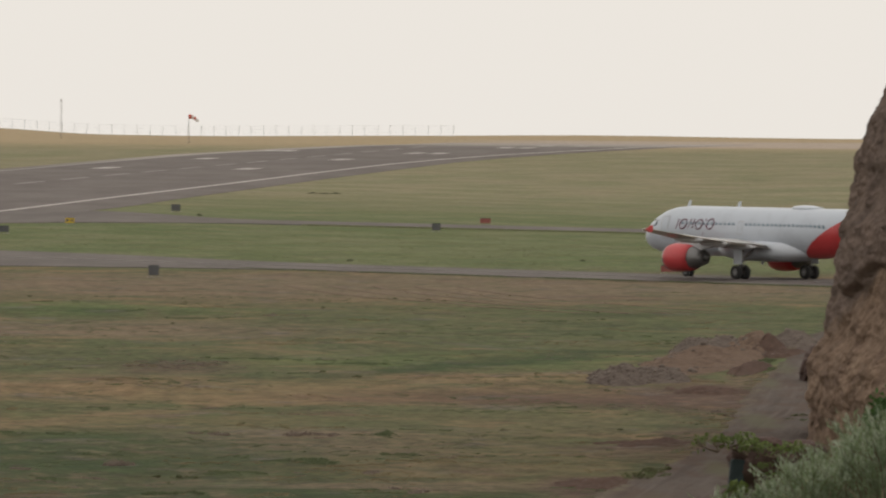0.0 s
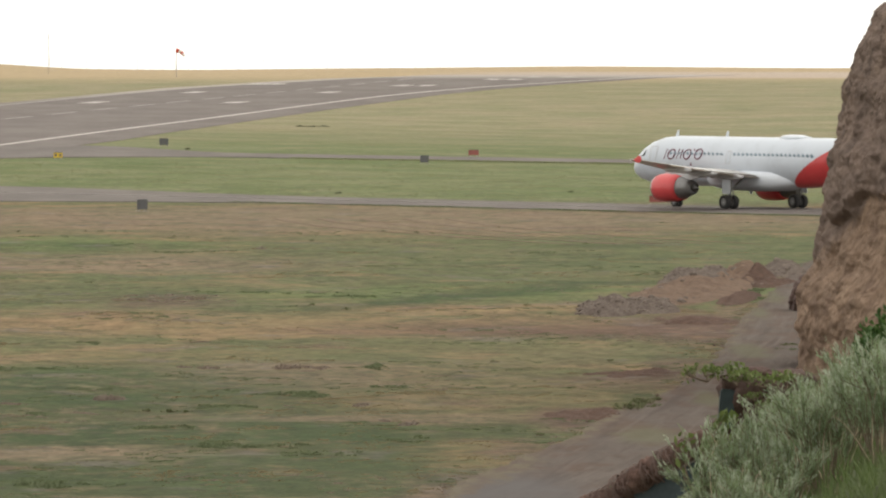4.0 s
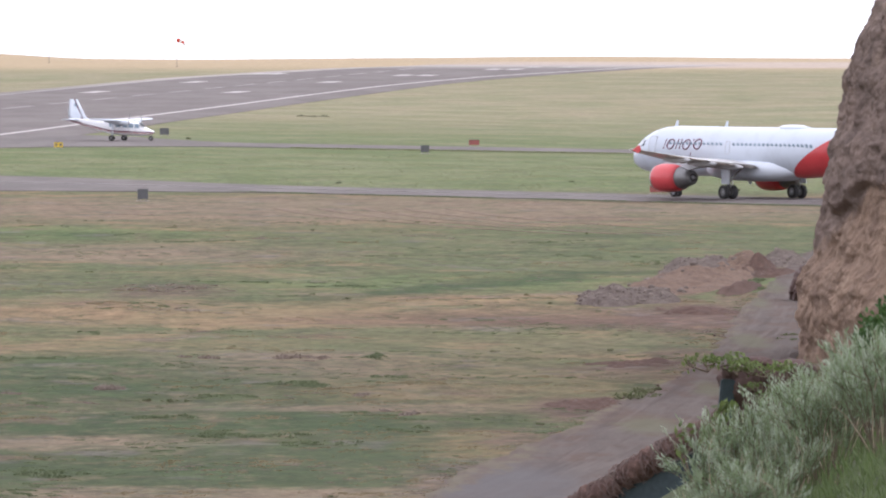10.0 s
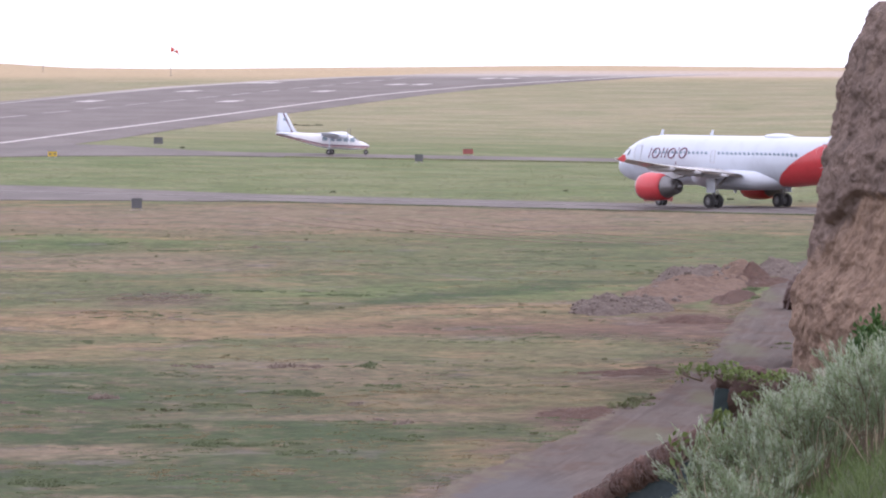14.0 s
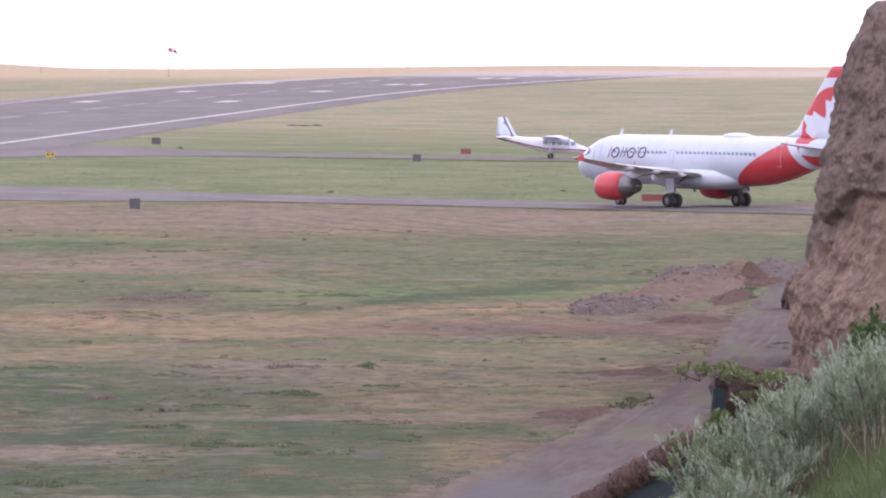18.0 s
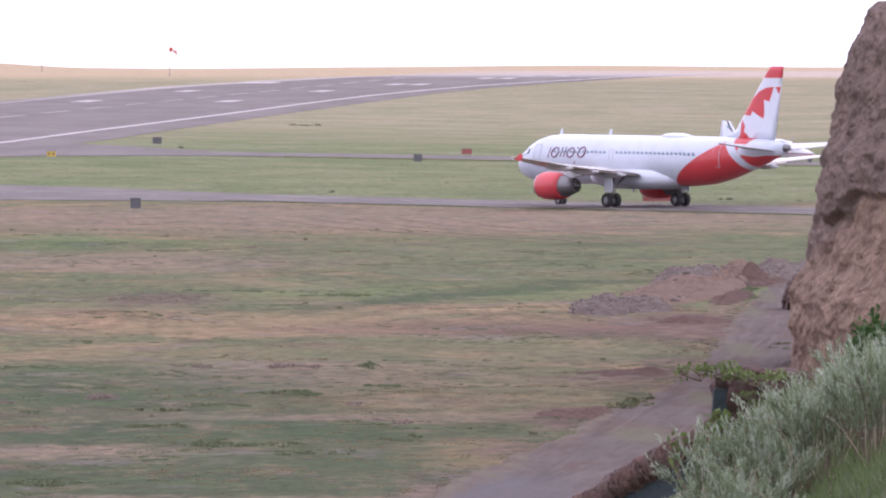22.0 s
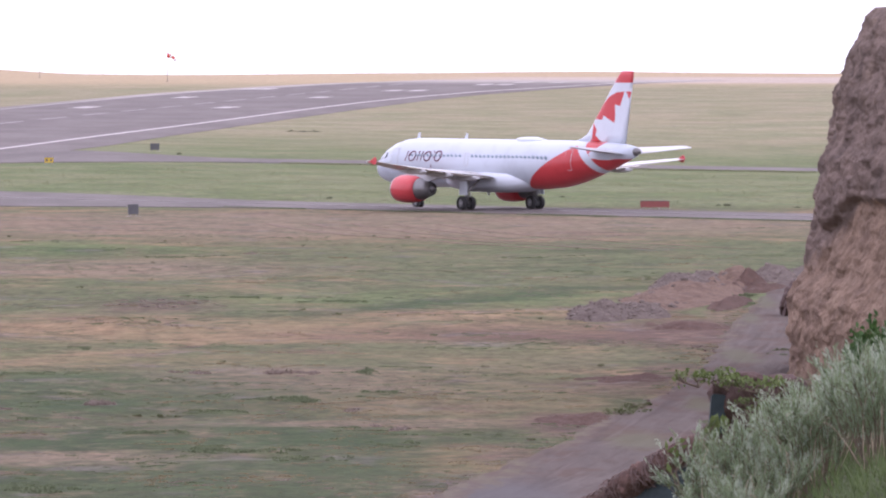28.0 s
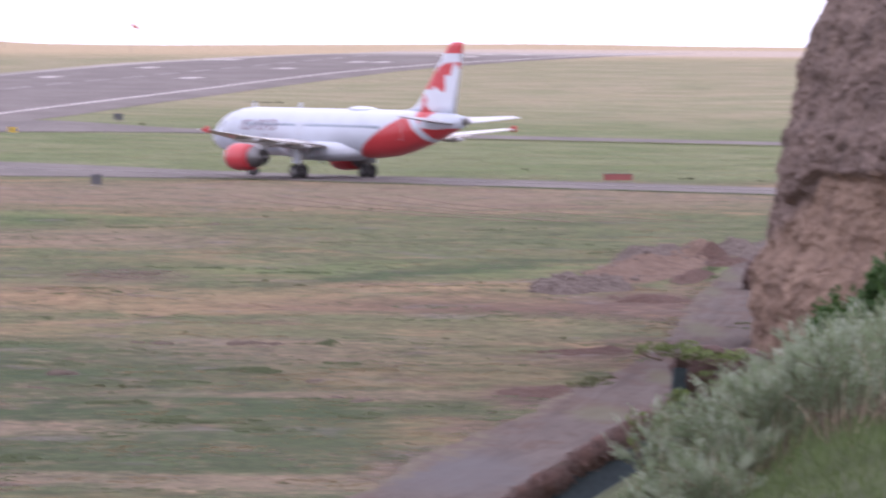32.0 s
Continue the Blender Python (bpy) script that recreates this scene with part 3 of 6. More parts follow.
def marking(name, y0, y1, off, width, label, paint=None):
    n = max(2, int((y1 - y0) / 20) + 1)
    ys = [y0 + (y1 - y0) * i / (n - 1) for i in range(n)]
    shift = {y: between(y, off) if isinstance(off, tuple) else off for y in ys}
    ob = sheet(name, [(edge_x(y) + shift[y] - width / 2, y, edge_x(y) + shift[y] + width / 2, y) for y in ys], paint or M_LINE, 0.09, 1)
    ob.parent = runway
    return tagged(ob, label)


marking("edge_line", 930, 2170, RIGHT_LINE, 0.9, "long white runway edge line")
marking("edge_line", 930, 2170, LEFT_LINE, 0.9, "faded white runway edge line", M_FAINT)
for i in range(21):
    marking("centre_dash", 1006 + 50.2 * i, 1036 + 50.2 * i, -31.5, 0.7, "faded white centre dash", M_FAINT)
for y, offs in ((1614, (-44.0, -21.4)), (1771, (-45.6, -21.9)), (1896, (-20.3, -15.8)), (1925, (-50.4, -47.2)), (2023, (-13.6, -9.4)), (2081, (-10.4, -3.0))):
    for off in offs:
        marking("touchdown_mark", y - 11, y + 11, off, 2.6, "broad white touchdown mark")

h_taxi = Vector((-math.cos(radians(48)), math.sin(radians(48)), 0))
n_taxi = Vector((h_taxi.y, -h_taxi.x, 0))
taxi_mid = Vector((26.8, 828.0, 0))
rows = []
for s in range(-220, 131, 5):
    c = taxi_mid + h_taxi * s
    far = 9.0 + 10 * ease(62, 120, s)
    near = 9.5 + 55 * ease(42, 130, s)
    rows.append((c.x - n_taxi.x * near, c.y - n_taxi.y * near, c.x + n_taxi.x * far, c.y + n_taxi.y * far))
taxi_a = sheet("taxiway_near", rows, M_TAXI, 0.05, 6)
tagged(taxi_a, "grey asphalt taxiway across the grass", "taxiway", kind="structure")
rows = []
for s in range(-150, 101, 5):
    c = taxi_mid + h_taxi * s
    rows.append((c.x - n_taxi.x * 0.3, c.y - n_taxi.y * 0.3, c.x + n_taxi.x * 0.3, c.y + n_taxi.y * 0.3))
ob = sheet("centre_line", rows, M_FAINT, 0.09, 1)
ob.parent = taxi_a
tagged(ob, "faded pale taxiway centre line")
rows = []
for x in range(-72, 141, 3):
    far = 1138 + 34 * ease(-22, -40, x)
    near = 1110 - 28 * ease(-22, -52, x)
    rows.append((x, far, x, near))
taxi_b = sheet("taxiway_far", rows, M_TAXI, 0.06, 6)
tagged(taxi_b, "narrow grey asphalt taxiway leading off the runway", "taxiway", kind="structure")

track_rows = []
TRACK = ((300, -4.5, 1.2), (355, 0.0, 4.9), (376, 1.4, 6.8), (404, 5.3, 10.2), (430, 7.4, 11.6), (455, 10.6, 14.0), (482, 13.0, 16.8),
         (500, 14.3, 17.9), (546, 16.4, 20.2), (590, 19.3, 22.3), (633, 22.0, 24.4), (700, 27.0, 30.0))
for y in np.arange(300, 700, 2.0):
    a = between(y, [(r[0], r[1]) for r in TRACK]) + 0.6 * noise.noise((y * 0.12, 0, 1.0)) + 0.5 * noise.noise((y * 0.33, 0, 4.0))
    b = between(y, [(r[0], r[2]) for r in TRACK]) + 0.5 * noise.noise((y * 0.12, 5, 1.0)) + 0.5 * noise.noise((y * 0.33, 5, 4.0))
    track_rows.append((a, float(y), b, float(y)))
dirt_track = sheet("dirt_track", track_rows, M_TRACK, 0.09, 6, 0.1, 0.7)
tagged(dirt_track, "worn grey-brown dirt track beside the cliff", "track", kind="structure")

for i in range(5):
    rut = []
    for j in range(26):
        y = 800 - 3.2 * j
        x = -13 + 3.4 * i + 0.0030 * (800 - y) ** 2 * 0.75 + 0.1 * (800 - y)
        rut.append((x, y, x + 0.55 + 0.2 * math.sin(j * 0.8 + i), y))
    ob = sheet("wheel_rut", rut, M_RUT, 0.02, 1, 0.01)
    tagged(ob, "pale curved wheel rut in the dry grass", "wheel rut", group="wheel ruts")

# ------------------------------------------------------------------ cliff
CLIFF_Y = 486.0
CLIFF_EDGE = ((-3, 16.6), (0, 17.6), (1.4, 17.5), (2.2, 17.4), (2.7, 17.4), (3.6, 17.45), (4.1, 17.65), (4.9, 18.25), (6.4, 18.55), (6.9, 18.75), (8.4, 18.75), (9.3, 18.9), (10.4, 19.05),
              (11.1, 19.5), (12.8, 19.85), (13.6, 19.9), (14.7, 20.35), (15.7, 20.6), (16.4, 20.95), (17.1, 21.15), (17.5, 21.7))


def cliff():
    """A weathered spur: its edge faces the field, its face runs back along the track towards the viewer."""
    base = land(16, CLIFF_Y)
    verts, faces, nu, nv = [], [], 230, 190
    top = 17.5
    for j in range(nv + 1):
        v = -2.5 + (top + 2.5) * j / nv
        xe = between(v, CLIFF_EDGE)
        for i in range(nu + 1):
            u = i / nu * 2 - 0.7                # below 0: the far side; above 0: the face we see
            if u < 0:
                px, py = xe + 26 * u * u, CLIFF_Y + 34 * -u
            else:
                px, py = xe + 0.4 * u + 17 * u * u, CLIFF_Y - 46 * u
            p = Vector((px, py, v))
            big = noise.fractal(p * 0.22, 0.9, 2.1, 4) * 0.40
            mid = noise.fractal(Vector((p.x * 0.8, p.y * 0.6, p.z * 0.55 + p.x * 0.4)), 0.8, 2.2, 5) * 0.26
            lump = 0.16 * max(0.0, noise.noise(p * 1.6)) + 0.07 * max(0.0, noise.noise(p * 3.3))
            step = 0.3 * abs(noise.noise((px * 0.5, py * 0.35, v * 0.9))) - lump
            out = big + mid - step
            px += -out * 0.8 if u > 0.03 or u < -0.03 else -out * 0.9
            py += -out * 0.5 if u >= 0 else out * 0.5
            crag = 0.20 * abs(noise.noise(p * 1.15 + Vector((9, 0, 0)))) + 0.14 * abs(noise.noise(p * 2.7)) + 0.09 * noise.noise(p * 5.5)
            shelf = 0.45 * ease(0.02, 0.14, u) * max(ease(-0.25, 0.25, v - 1.4 * px + 19.9), ease(8.2, 8.8, v))
            px += 0.9 * crag - 0.2 - shelf
            py -= 0.5 * shelf
            py += 0.5 * crag
            verts.append((px, py - CLIFF_Y, v + 0.25 * noise.noise(p * 0.8)))
    n = nu + 1
    for j in range(nv):
        for i in range(nu):
            a = j * n + i
            faces.append((a, a + 1, a + n + 1, a + n))
    # the grassy top runs back level
    lip = [nv * n + i for i in range(n)]
    start = len(verts)
    for i in lip:
        x, y, z = verts[i]
        verts.append((60.0, y + 10, z + 1.5))
    for i in range(nu):
        faces.append((lip[i], lip[i + 1], start + i + 1, start + i))
    ob = from_arrays("cliff", verts, faces, M_CLIFF, True)
    ob.location = (0, CLIFF_Y, base)
    tagged(ob, "steep eroded cliff of brown earth and grey rock", "cliff", kind="structure")


cliff()


def foot_boulder():
    """A dark outcrop at the cliff's foot, leaning on it beside the track."""
    bm = bmesh.new()
    bmesh.ops.create_icosphere(bm, subdivisions=5, radius=1.0)
    for v in bm.verts:
        p = v.co.copy()
        k = 1 + 0.35 * noise.fractal(p * 1.3 + Vector((4.1, 0, 0)), 0.8, 2.1, 6)
        v.co = Vector((p.x * 0.5 * k + 0.25 * p.z, p.y * 2.0 * k, p.z * 1.05 * k))
    ob = mesh_object("boulder", bm, M_BANK, True)
    x, y = 20.45, 570.0
    ob.location = (x, y, land(x, y) + 0.85)
    tagged(ob, "dark rough boulder beside the track behind the cliff", "boulder")


foot_boulder()

# ------------------------------------------------------------------ heaps of spoil


def heap(name, cx, cy, rx, ry, high, turn, material, stones, label, seed, rough=0.3, stone_size=(0.12, 0.38), sink=0.12):
    rnd = random.Random(seed)
    ca, sa = math.cos(radians(turn)), math.sin(radians(turn))
    verts, faces, n = [], [], 56

    def height(a, b):
        r = math.hypot(a, b)
        h = max(0.0, 1 - (math.hypot(a - 0.22 * max(0, 1 - r), b) * (1 + 0.3 * noise.noise((a * 2.1, b * 2.1, seed * 1.7)))) ** 1.4) * (0.75 + 0.5 * noise.noise((a * 1.7 + seed, b * 1.7, 0)))
        r *= 1 + 0.3 * noise.noise((a * 2.1, b * 2.1, seed * 1.7))
        x, y = cx + a * rx * ca - b * ry * sa, cy + a * rx * sa + b * ry * ca
        h += rough * (0.5 * noise.noise((x * 0.9, y * 0.5, seed)) + 0.3 * noise.noise((x * 2.4, y * 1.4, seed))) * min(1, 2.5 * max(0, 1 - r))
        h *= ease(1.0, 0.8, math.hypot(a, b))
        return x, y, land(x, y) + high * (h - sink) - 0.12 * (math.hypot(a, b) > 0.98)

    for j in range(n + 1):
        for i in range(n + 1):
            verts.append(height(i / n * 2 - 1, j / n * 2 - 1))
    for j in range(n):
        for i in range(n):
            if math.hypot((i + 0.5) / n * 2 - 1, (j + 0.5) / n * 2 - 1) < 1.05:
                a = j * (n + 1) + i
                faces.append((a, a + 1, a + n + 2, a + n + 1))
    thing = new(name)
    thing.location = (cx, cy, land(cx, cy))
    body = from_arrays("earth", [(x - cx, y - cy, z - thing.location.z) for x, y, z in verts], faces, material, True)
    body.parent = thing
    sv, sf = [], []
    for _ in range(stones):
        a, b = rnd.uniform(-0.95, 0.95), rnd.uniform(-0.95, 0.95)
        if math.hypot(a, b) > 0.97:
            continue
        x, y, z = height(a, b)
        add_stone(sv, sf, (x - cx, y - cy, z - thing.location.z), rnd.uniform(*stone_size) * rnd.uniform(0.6, 1.3), rnd)
    if sv:
        st = from_arrays("rubble", sv, sf, M_STONE)
        st.parent = thing
        tagged(st, "loose grey-brown stones", kind="stuff")
    tagged(thing, label, "spoil heap")
    return thing


ICO = [(0, 0, 1), (0.894, 0, 0.447), (0.276, 0.851, 0.447), (-0.724, 0.526, 0.447), (-0.724, -0.526, 0.447), (0.276, -0.851, 0.447),
       (0.724, 0.526, -0.447), (-0.276, 0.851, -0.447), (-0.894, 0, -0.447), (-0.276, -0.851, -0.447), (0.724, -0.526, -0.447), (0, 0, -1)]
ICO_F = [(0, 1, 2), (0, 2, 3), (0, 3, 4), (0, 4, 5), (0, 5, 1), (1, 6, 2), (2, 7, 3), (3, 8, 4), (4, 9, 5), (5, 10, 1),
         (2, 6, 7), (3, 7, 8), (4, 8, 9), (5, 9, 10), (1, 10, 6), (6, 11, 7), (7, 11, 8), (8, 11, 9), (9, 11, 10), (10, 11, 6)]


def add_stone(verts, faces, at, size, rnd):
    start = len(verts)
    sx, sy, sz, turn = rnd.uniform(0.7, 1.3), rnd.uniform(0.7, 1.3), rnd.uniform(0.5, 0.9), rnd.uniform(0, 6.28)
    c, s = math.cos(turn), math.sin(turn)
    for x, y, z in ICO:
        k = size * rnd.uniform(0.75, 1.15)
        x, y, z = x * sx * k, y * sy * k, z * sz * k
        verts.append((at[0] + x * c - y * s, at[1] + x * s + y * c, at[2] + z))
    faces.extend(tuple(start + i for i in f) for f in ICO_F)


heap("earth_mound", 18.7, 630, 2.3, 15, 1.45, -6, M_EARTH, 25, "tall mound of bare brown earth beside the track", 11, 0.5)
heap("earth_mound", 15.3, 604, 3.9, 24, 1.2, -6, M_EARTH, 16, "long low flank of brown earth below the mound", 19, 0.45)
heap("gravel_ridge", 16.1, 628, 2.9, 15, 1.45, -4, M_RUBBLE, 170, "low ridge of grey gravel against the mound", 12, 0.4, (0.05, 0.17))
heap("gravel_heap", 22.0, 645, 2.0, 9, 1.25, 0, M_RUBBLE, 120, "grey gravel heap at the end of the mound", 13, 0.3, (0.05, 0.17))
heap("soil_ridge", 19.7, 629, 1.3, 9, 1.25, -8, M_SOIL, 30, "dark brown soil ridge over the mound", 21, 0.5, (0.04, 0.12))
heap("soil_ridge", 20.7, 622, 1.5, 8, 0.75, -8, M_SOIL, 20, "low dark brown soil spill beside the track", 23, 0.5, (0.04, 0.12))
heap("rubble_heap", 9.5, 567, 2.1, 9, 1.25, 0, M_RUBBLE, 260, "heap of grey broken rubble on the grass", 14, 0.4, (0.05, 0.17))
heap("rubble_heap", 11.8, 571, 2.2, 9, 1.3, 0, M_RUBBLE, 260, "heap of grey broken rubble on the grass", 15, 0.4, (0.05, 0.17))
heap("soil_bank", 17.7, 592, 1.15, 14, 0.7, -6, M_SOIL, 0, "low bank of dark red-brown soil", 16)
heap("soil_bank", 6.3, 432, 2.9, 7, 0.4, 0, M_SOIL, 90, "ragged dark red-brown soil edge along the track", 17, 0.8, (0.02, 0.07), 0.33)
heap("soil_bank", 9.4, 478, 3.0, 6, 0.34, 0, M_SOIL, 60, "ragged dark red-brown soil edge along the track", 18, 0.8, (0.02, 0.06), 0.33)
heap("soil_bank", 14.0, 553, 3.4, 8, 0.4, 0, M_SOIL, 60, "ragged low bank of red-brown soil", 26, 0.8, (0.02, 0.06), 0.33)

# ------------------------------------------------------------------ airliner


def ring_at(x, cy, cz, ry, rz, n=40, square=2.0):
    pts = []
    for i in range(n):
        a = 6.283185 * i / n
        c, s = math.cos(a), math.sin(a)
        pts.append(Vector((x, cy + ry * math.copysign(abs(c) ** (2 / square), c), cz + rz * math.copysign(abs(s) ** (2 / square), s))))
    return pts


AIRFOIL = ((1.0, 0.0), (0.8, 0.35), (0.55, 0.8), (0.3, 1.0), (0.12, 0.8), (0.03, 0.42), (0.0, 0.0),
           (0.03, -0.32), (0.12, -0.5), (0.3, -0.55), (0.55, -0.42), (0.8, -0.15))


def blade(stations, upright=False):
    """A lifting surface; stations of (leading x, chord, out, up, thickness)."""
    bm = bmesh.new()
    rings = []
    for lead, chord, out, up, thick in stations:
        ring = []
        for c, t in (AIRFOIL[:7] + tuple((c, -t) for c, t in AIRFOIL[5:0:-1]) if upright else AIRFOIL):
            x, o = lead - chord * c, thick * t * 0.62
            ring.append(Vector((x, o * 1.0, up)) if upright else Vector((x, out, up + o)))
        rings.append(ring)
    loft(bm, rings)
    bmesh.ops.recalc_face_normals(bm, faces=bm.faces)
    return bm


def wheel(radius, width, name, parent, at, hub_material):
    """A tyre with its hub, turning about its own axle."""
    prof = ((0.55, 0.46), (0.8, 0.5), (0.95, 0.4), (1.0, 0.2), (1.0, -0.2), (0.95, -0.4), (0.8, -0.5), (0.55, -0.46))
    n = 28
    bm = bmesh.new()
    rings = [[Vector((radius * r * math.cos(6.2832 * i / n), width * w, radius * r * math.sin(6.2832 * i / n))) for r, w in prof] for i in range(n)]
    rows = [[bm.verts.new(p) for p in ring] for ring in rings]
    for i in range(n):
        a, b = rows[i], rows[(i + 1) % n]
        for j in range(len(prof) - 1):
            bm.faces.new((a[j], b[j], b[j + 1], a[j + 1]))
    bmesh.ops.recalc_face_normals(bm, faces=bm.faces)
    tyre = part(name, bm, M_RUBBER, parent, smooth=True)
    tyre.location = at
    bm = bmesh.new()
    tube(bm, (0, -width * 0.36, 0), (0, width * 0.36, 0), radius * 0.56, n=18)
    for i in range(6):
        a = 6.2832 * i / 6
        tube(bm, (radius * 0.35 * math.cos(a), -width * 0.42, radius * 0.35 * math.sin(a)),
             (radius * 0.35 * math.cos(a), width * 0.42, radius * 0.35 * math.sin(a)), radius * 0.07, n=6)
    part("hub", bm, hub_material, tyre)
    return tyre


def airliner():
    jet = new("airliner")
    tagged(jet, "white twin-engine airliner with red tail and red engines, taxiing", "airliner")
    cz, n = 3.85, 48
    # body
    prof = [(16.10, 3.15, 0.05, 0.05), (15.95, 3.18, 0.42, 0.40), (15.6, 3.26, 0.80, 0.78), (15.0, 3.40, 1.18, 1.17), (14.2, 3.56, 1.50, 1.52),
            (13.2, 3.72, 1.76, 1.80), (12.0, 3.82, 1.92, 1.99), (10.5, 3.85, 1.975, 2.07), (5.0, 3.85, 1.975, 2.07), (0.0, 3.85, 1.975, 2.07),
            (-6.0, 3.85, 1.975, 2.07), (-8.5, 3.95, 1.90, 1.97), (-10.5, 4.15, 1.74, 1.76), (-12.5, 4.42, 1.45, 1.46), (-14.5, 4.72, 1.07, 1.10),
            (-16.2, 4.95, 0.66, 0.72), (-17.3, 5.06, 0.36, 0.44)]
    fine = []
    for (xa, *a), (xb, *b) in zip(prof, prof[1:]):
        k = max(1, int(abs(xa - xb) / 0.6))
        fine += [(xa + (xb - xa) * i / k, *[p + (q - p) * i / k for p, q in zip(a, b)]) for i in range(k)]
    fine.append(prof[-1])
    bm = loft(bmesh.new(), [ring_at(x, 0, z, ry, rz, n) for x, z, ry, rz in fine])
    bmesh.ops.recalc_face_normals(bm, faces=bm.faces)
    body = part("fuselage", bm, M_AIRLINER, jet, "white body with a red sweep over the tail", True)
    bm = tube(bmesh.new(), (-17.25, 0, 5.06), (-17.75, 0, 5.12), 0.37, 0.24, 18)
    part("exhaust_cone", bm, M_DARKMETAL, jet, "dark tail exhaust", True)
    # belly fairing
    bm = loft(bmesh.new(), [ring_at(x, 0, 2.45, ry, rz, 28, 2.6) for x, ry, rz in
                            ((6.2, 0.9, 0.3), (5.2, 1.7, 0.75), (3.5, 2.15, 0.98), (0.0, 2.25, 1.02), (-2.8, 2.15, 0.95), (-4.6, 1.5, 0.62), (-5.8, 0.7, 0.3))])
    bmesh.ops.recalc_face_normals(bm, faces=bm.faces)
    part("belly_fairing", bm, M_WHITE, jet, smooth=True)
    bm = loft(bmesh.new(), [ring_at(x, 0, 5.9, ry, rz, 20) for x, ry, rz in ((-2.1, 0.1, 0.02), (-2.5, 0.5, 0.2), (-3.4, 0.62, 0.27), (-4.6, 0.6, 0.25), (-5.5, 0.35, 0.1))])
    bmesh.ops.recalc_face_normals(bm, faces=bm.faces)
    part("aerial_dome", bm, M_WHITE, jet, smooth=True)
    for x in (11.0, 4.7):
        bm = blade([(x + 0.25, 0.45, 0, 5.85, 0.05), (x - 0.02, 0.25, 0, 6.38, 0.03)], True)
        part("blade_aerial", bm, M_WHITE, jet)
    bm = blade([(2.0, 0.5, 0, 1.6, 0.05), (1.8, 0.3, 0, 1.2, 0.03)], True)
    part("blade_aerial", bm, M_WHITE, jet)
    # cabin windows, one mesh shared by all
    pane = None
    for side in (1, -1):
        for i in range(40):
            x = 9.6 - 0.533 * i
            if i in (13, 14) or x < -8.0:
                continue
            z, r = 4.42, 1.975
            if pane is None:
                bm = box(bmesh.new(), -0.15, 0.15, -0.02, 0.02, -0.22, 0.22)
                bmesh.ops.bevel(bm, geom=[e for e in bm.edges if abs(e.verts[0].co.y - e.verts[1].co.y) > 0.01], offset=0.09, segments=3, affect="EDGES")
                ob = part("cabin_window", bm, M_CABIN, jet)
                pane = ob.data
            else:
                ob = new("cabin_window", pane)
                ob.parent = jet
            ob.location = (x, side * (r * math.sqrt(1 - ((z - cz) / 2.07) ** 2) - 0.004), z)
            ob.rotation_euler = (side * -0.28, 0, 0)
    # doors: thin raised frames
    for side in (1, -1):
        for x, w, z0, z1 in ((11.9, 0.82, 3.2, 5.05), (-10.6, 0.78, 3.45, 5.2), (2.35, 0.5, 3.7, 4.75)):
            bm = bmesh.new()
            ry = 1.975 if x > -8 else 1.72
            ccz = cz if x > -8 else 4.16
            steps = 10
            for fx in (-w / 2, w / 2):
                pts = [Vector((x + fx, side * (ry * math.sqrt(max(0, 1 - ((z0 + (z1 - z0) * i / steps - ccz) / (2.07 if x > -8 else 1.75)) ** 2)) + 0.012),
                               z0 + (z1 - z0) * i / steps)) for i in range(steps + 1)]
                for a, b in zip(pts, pts[1:]):
                    tube(bm, a, b, 0.022, n=5)
            for zz in (z0, z1):
                yy = side * (ry * math.sqrt(max(0, 1 - ((zz - ccz) / (2.07 if x > -8 else 1.75)) ** 2)) + 0.012)
                tube(bm, (x - w / 2, yy, zz), (x + w / 2, yy, zz), 0.022, n=5)
            part("door_outline", bm, M_GREY, jet)
    # cockpit glazing
    for side in (1, -1):
        for x0, x1, z0, z1 in ((14.95, 14.35, 3.98, 4.62), (14.3, 13.75, 4.12, 4.78), (13.7, 13.2, 4.2, 4.75)):
            bm = bmesh.new()
            vs = []
            for x, z in ((x0, z0), (x1, z0 + 0.06), (x1, z1), (x0 - 0.25, z1 - 0.12)):
                c = between(-x, [(-a, b) for a, b, *_ in prof])
                ry = between(-x, [(-a, r) for a, _, r, _ in prof])
                rz = between(-x, [(-a, r) for a, _, _, r in prof])
                vs.append(bm.verts.new((x, side * (ry * math.sqrt(max(0.02, 1 - ((z - c) / rz) ** 2)) + 0.02), z)))
            f = bm.faces.new(vs)
            bmesh.ops.solidify(bm, geom=[f], thickness=0.03)
            part("cockpit_window", bm, M_GLASS, jet)
    # wings
    for side in (1, -1):
        def wing_up(y):
            return 2.72 + math.tan(radians(4.2)) * (y - 1.5) + 0.0014 * (y - 1.5) ** 2
        st = []
        for y in (1.2, 2.0, 4.0, 6.4, 9.0, 12.0, 15.0, 16.9):
            lead = 5.0 - math.tan(radians(27.0)) * (y - 2.0)
            trail = -1.55 - 0.02 * y if y <= 6.4 else -1.68 - (y - 6.4) * 0.232
            st.append((lead, lead - trail, side * y, wing_up(y), 0.105 * (lead - trail) * (1.25 - 0.02 * y)))
        part("wing", blade(st), M_WING, jet, "swept grey wing", True)
        # slats: pale, rounded, proud of the leading edge
        bm = bmesh.new()
        for y0, y1 in ((2.4, 5.1), (6.5, 9.8), (9.9, 13.2), (13.3, 16.6)):
            ends = [Vector((5.0 - math.tan(radians(27)) * (y - 2) - 0.02, side * y, wing_up(y))) for y in (y0, y1)]
            tube(bm, ends[0], ends[1], 0.30 - 0.013 * y0, 0.30 - 0.013 * y1, 12)
        part("slats", bm, M_CREAM, jet, "pale leading-edge slats")
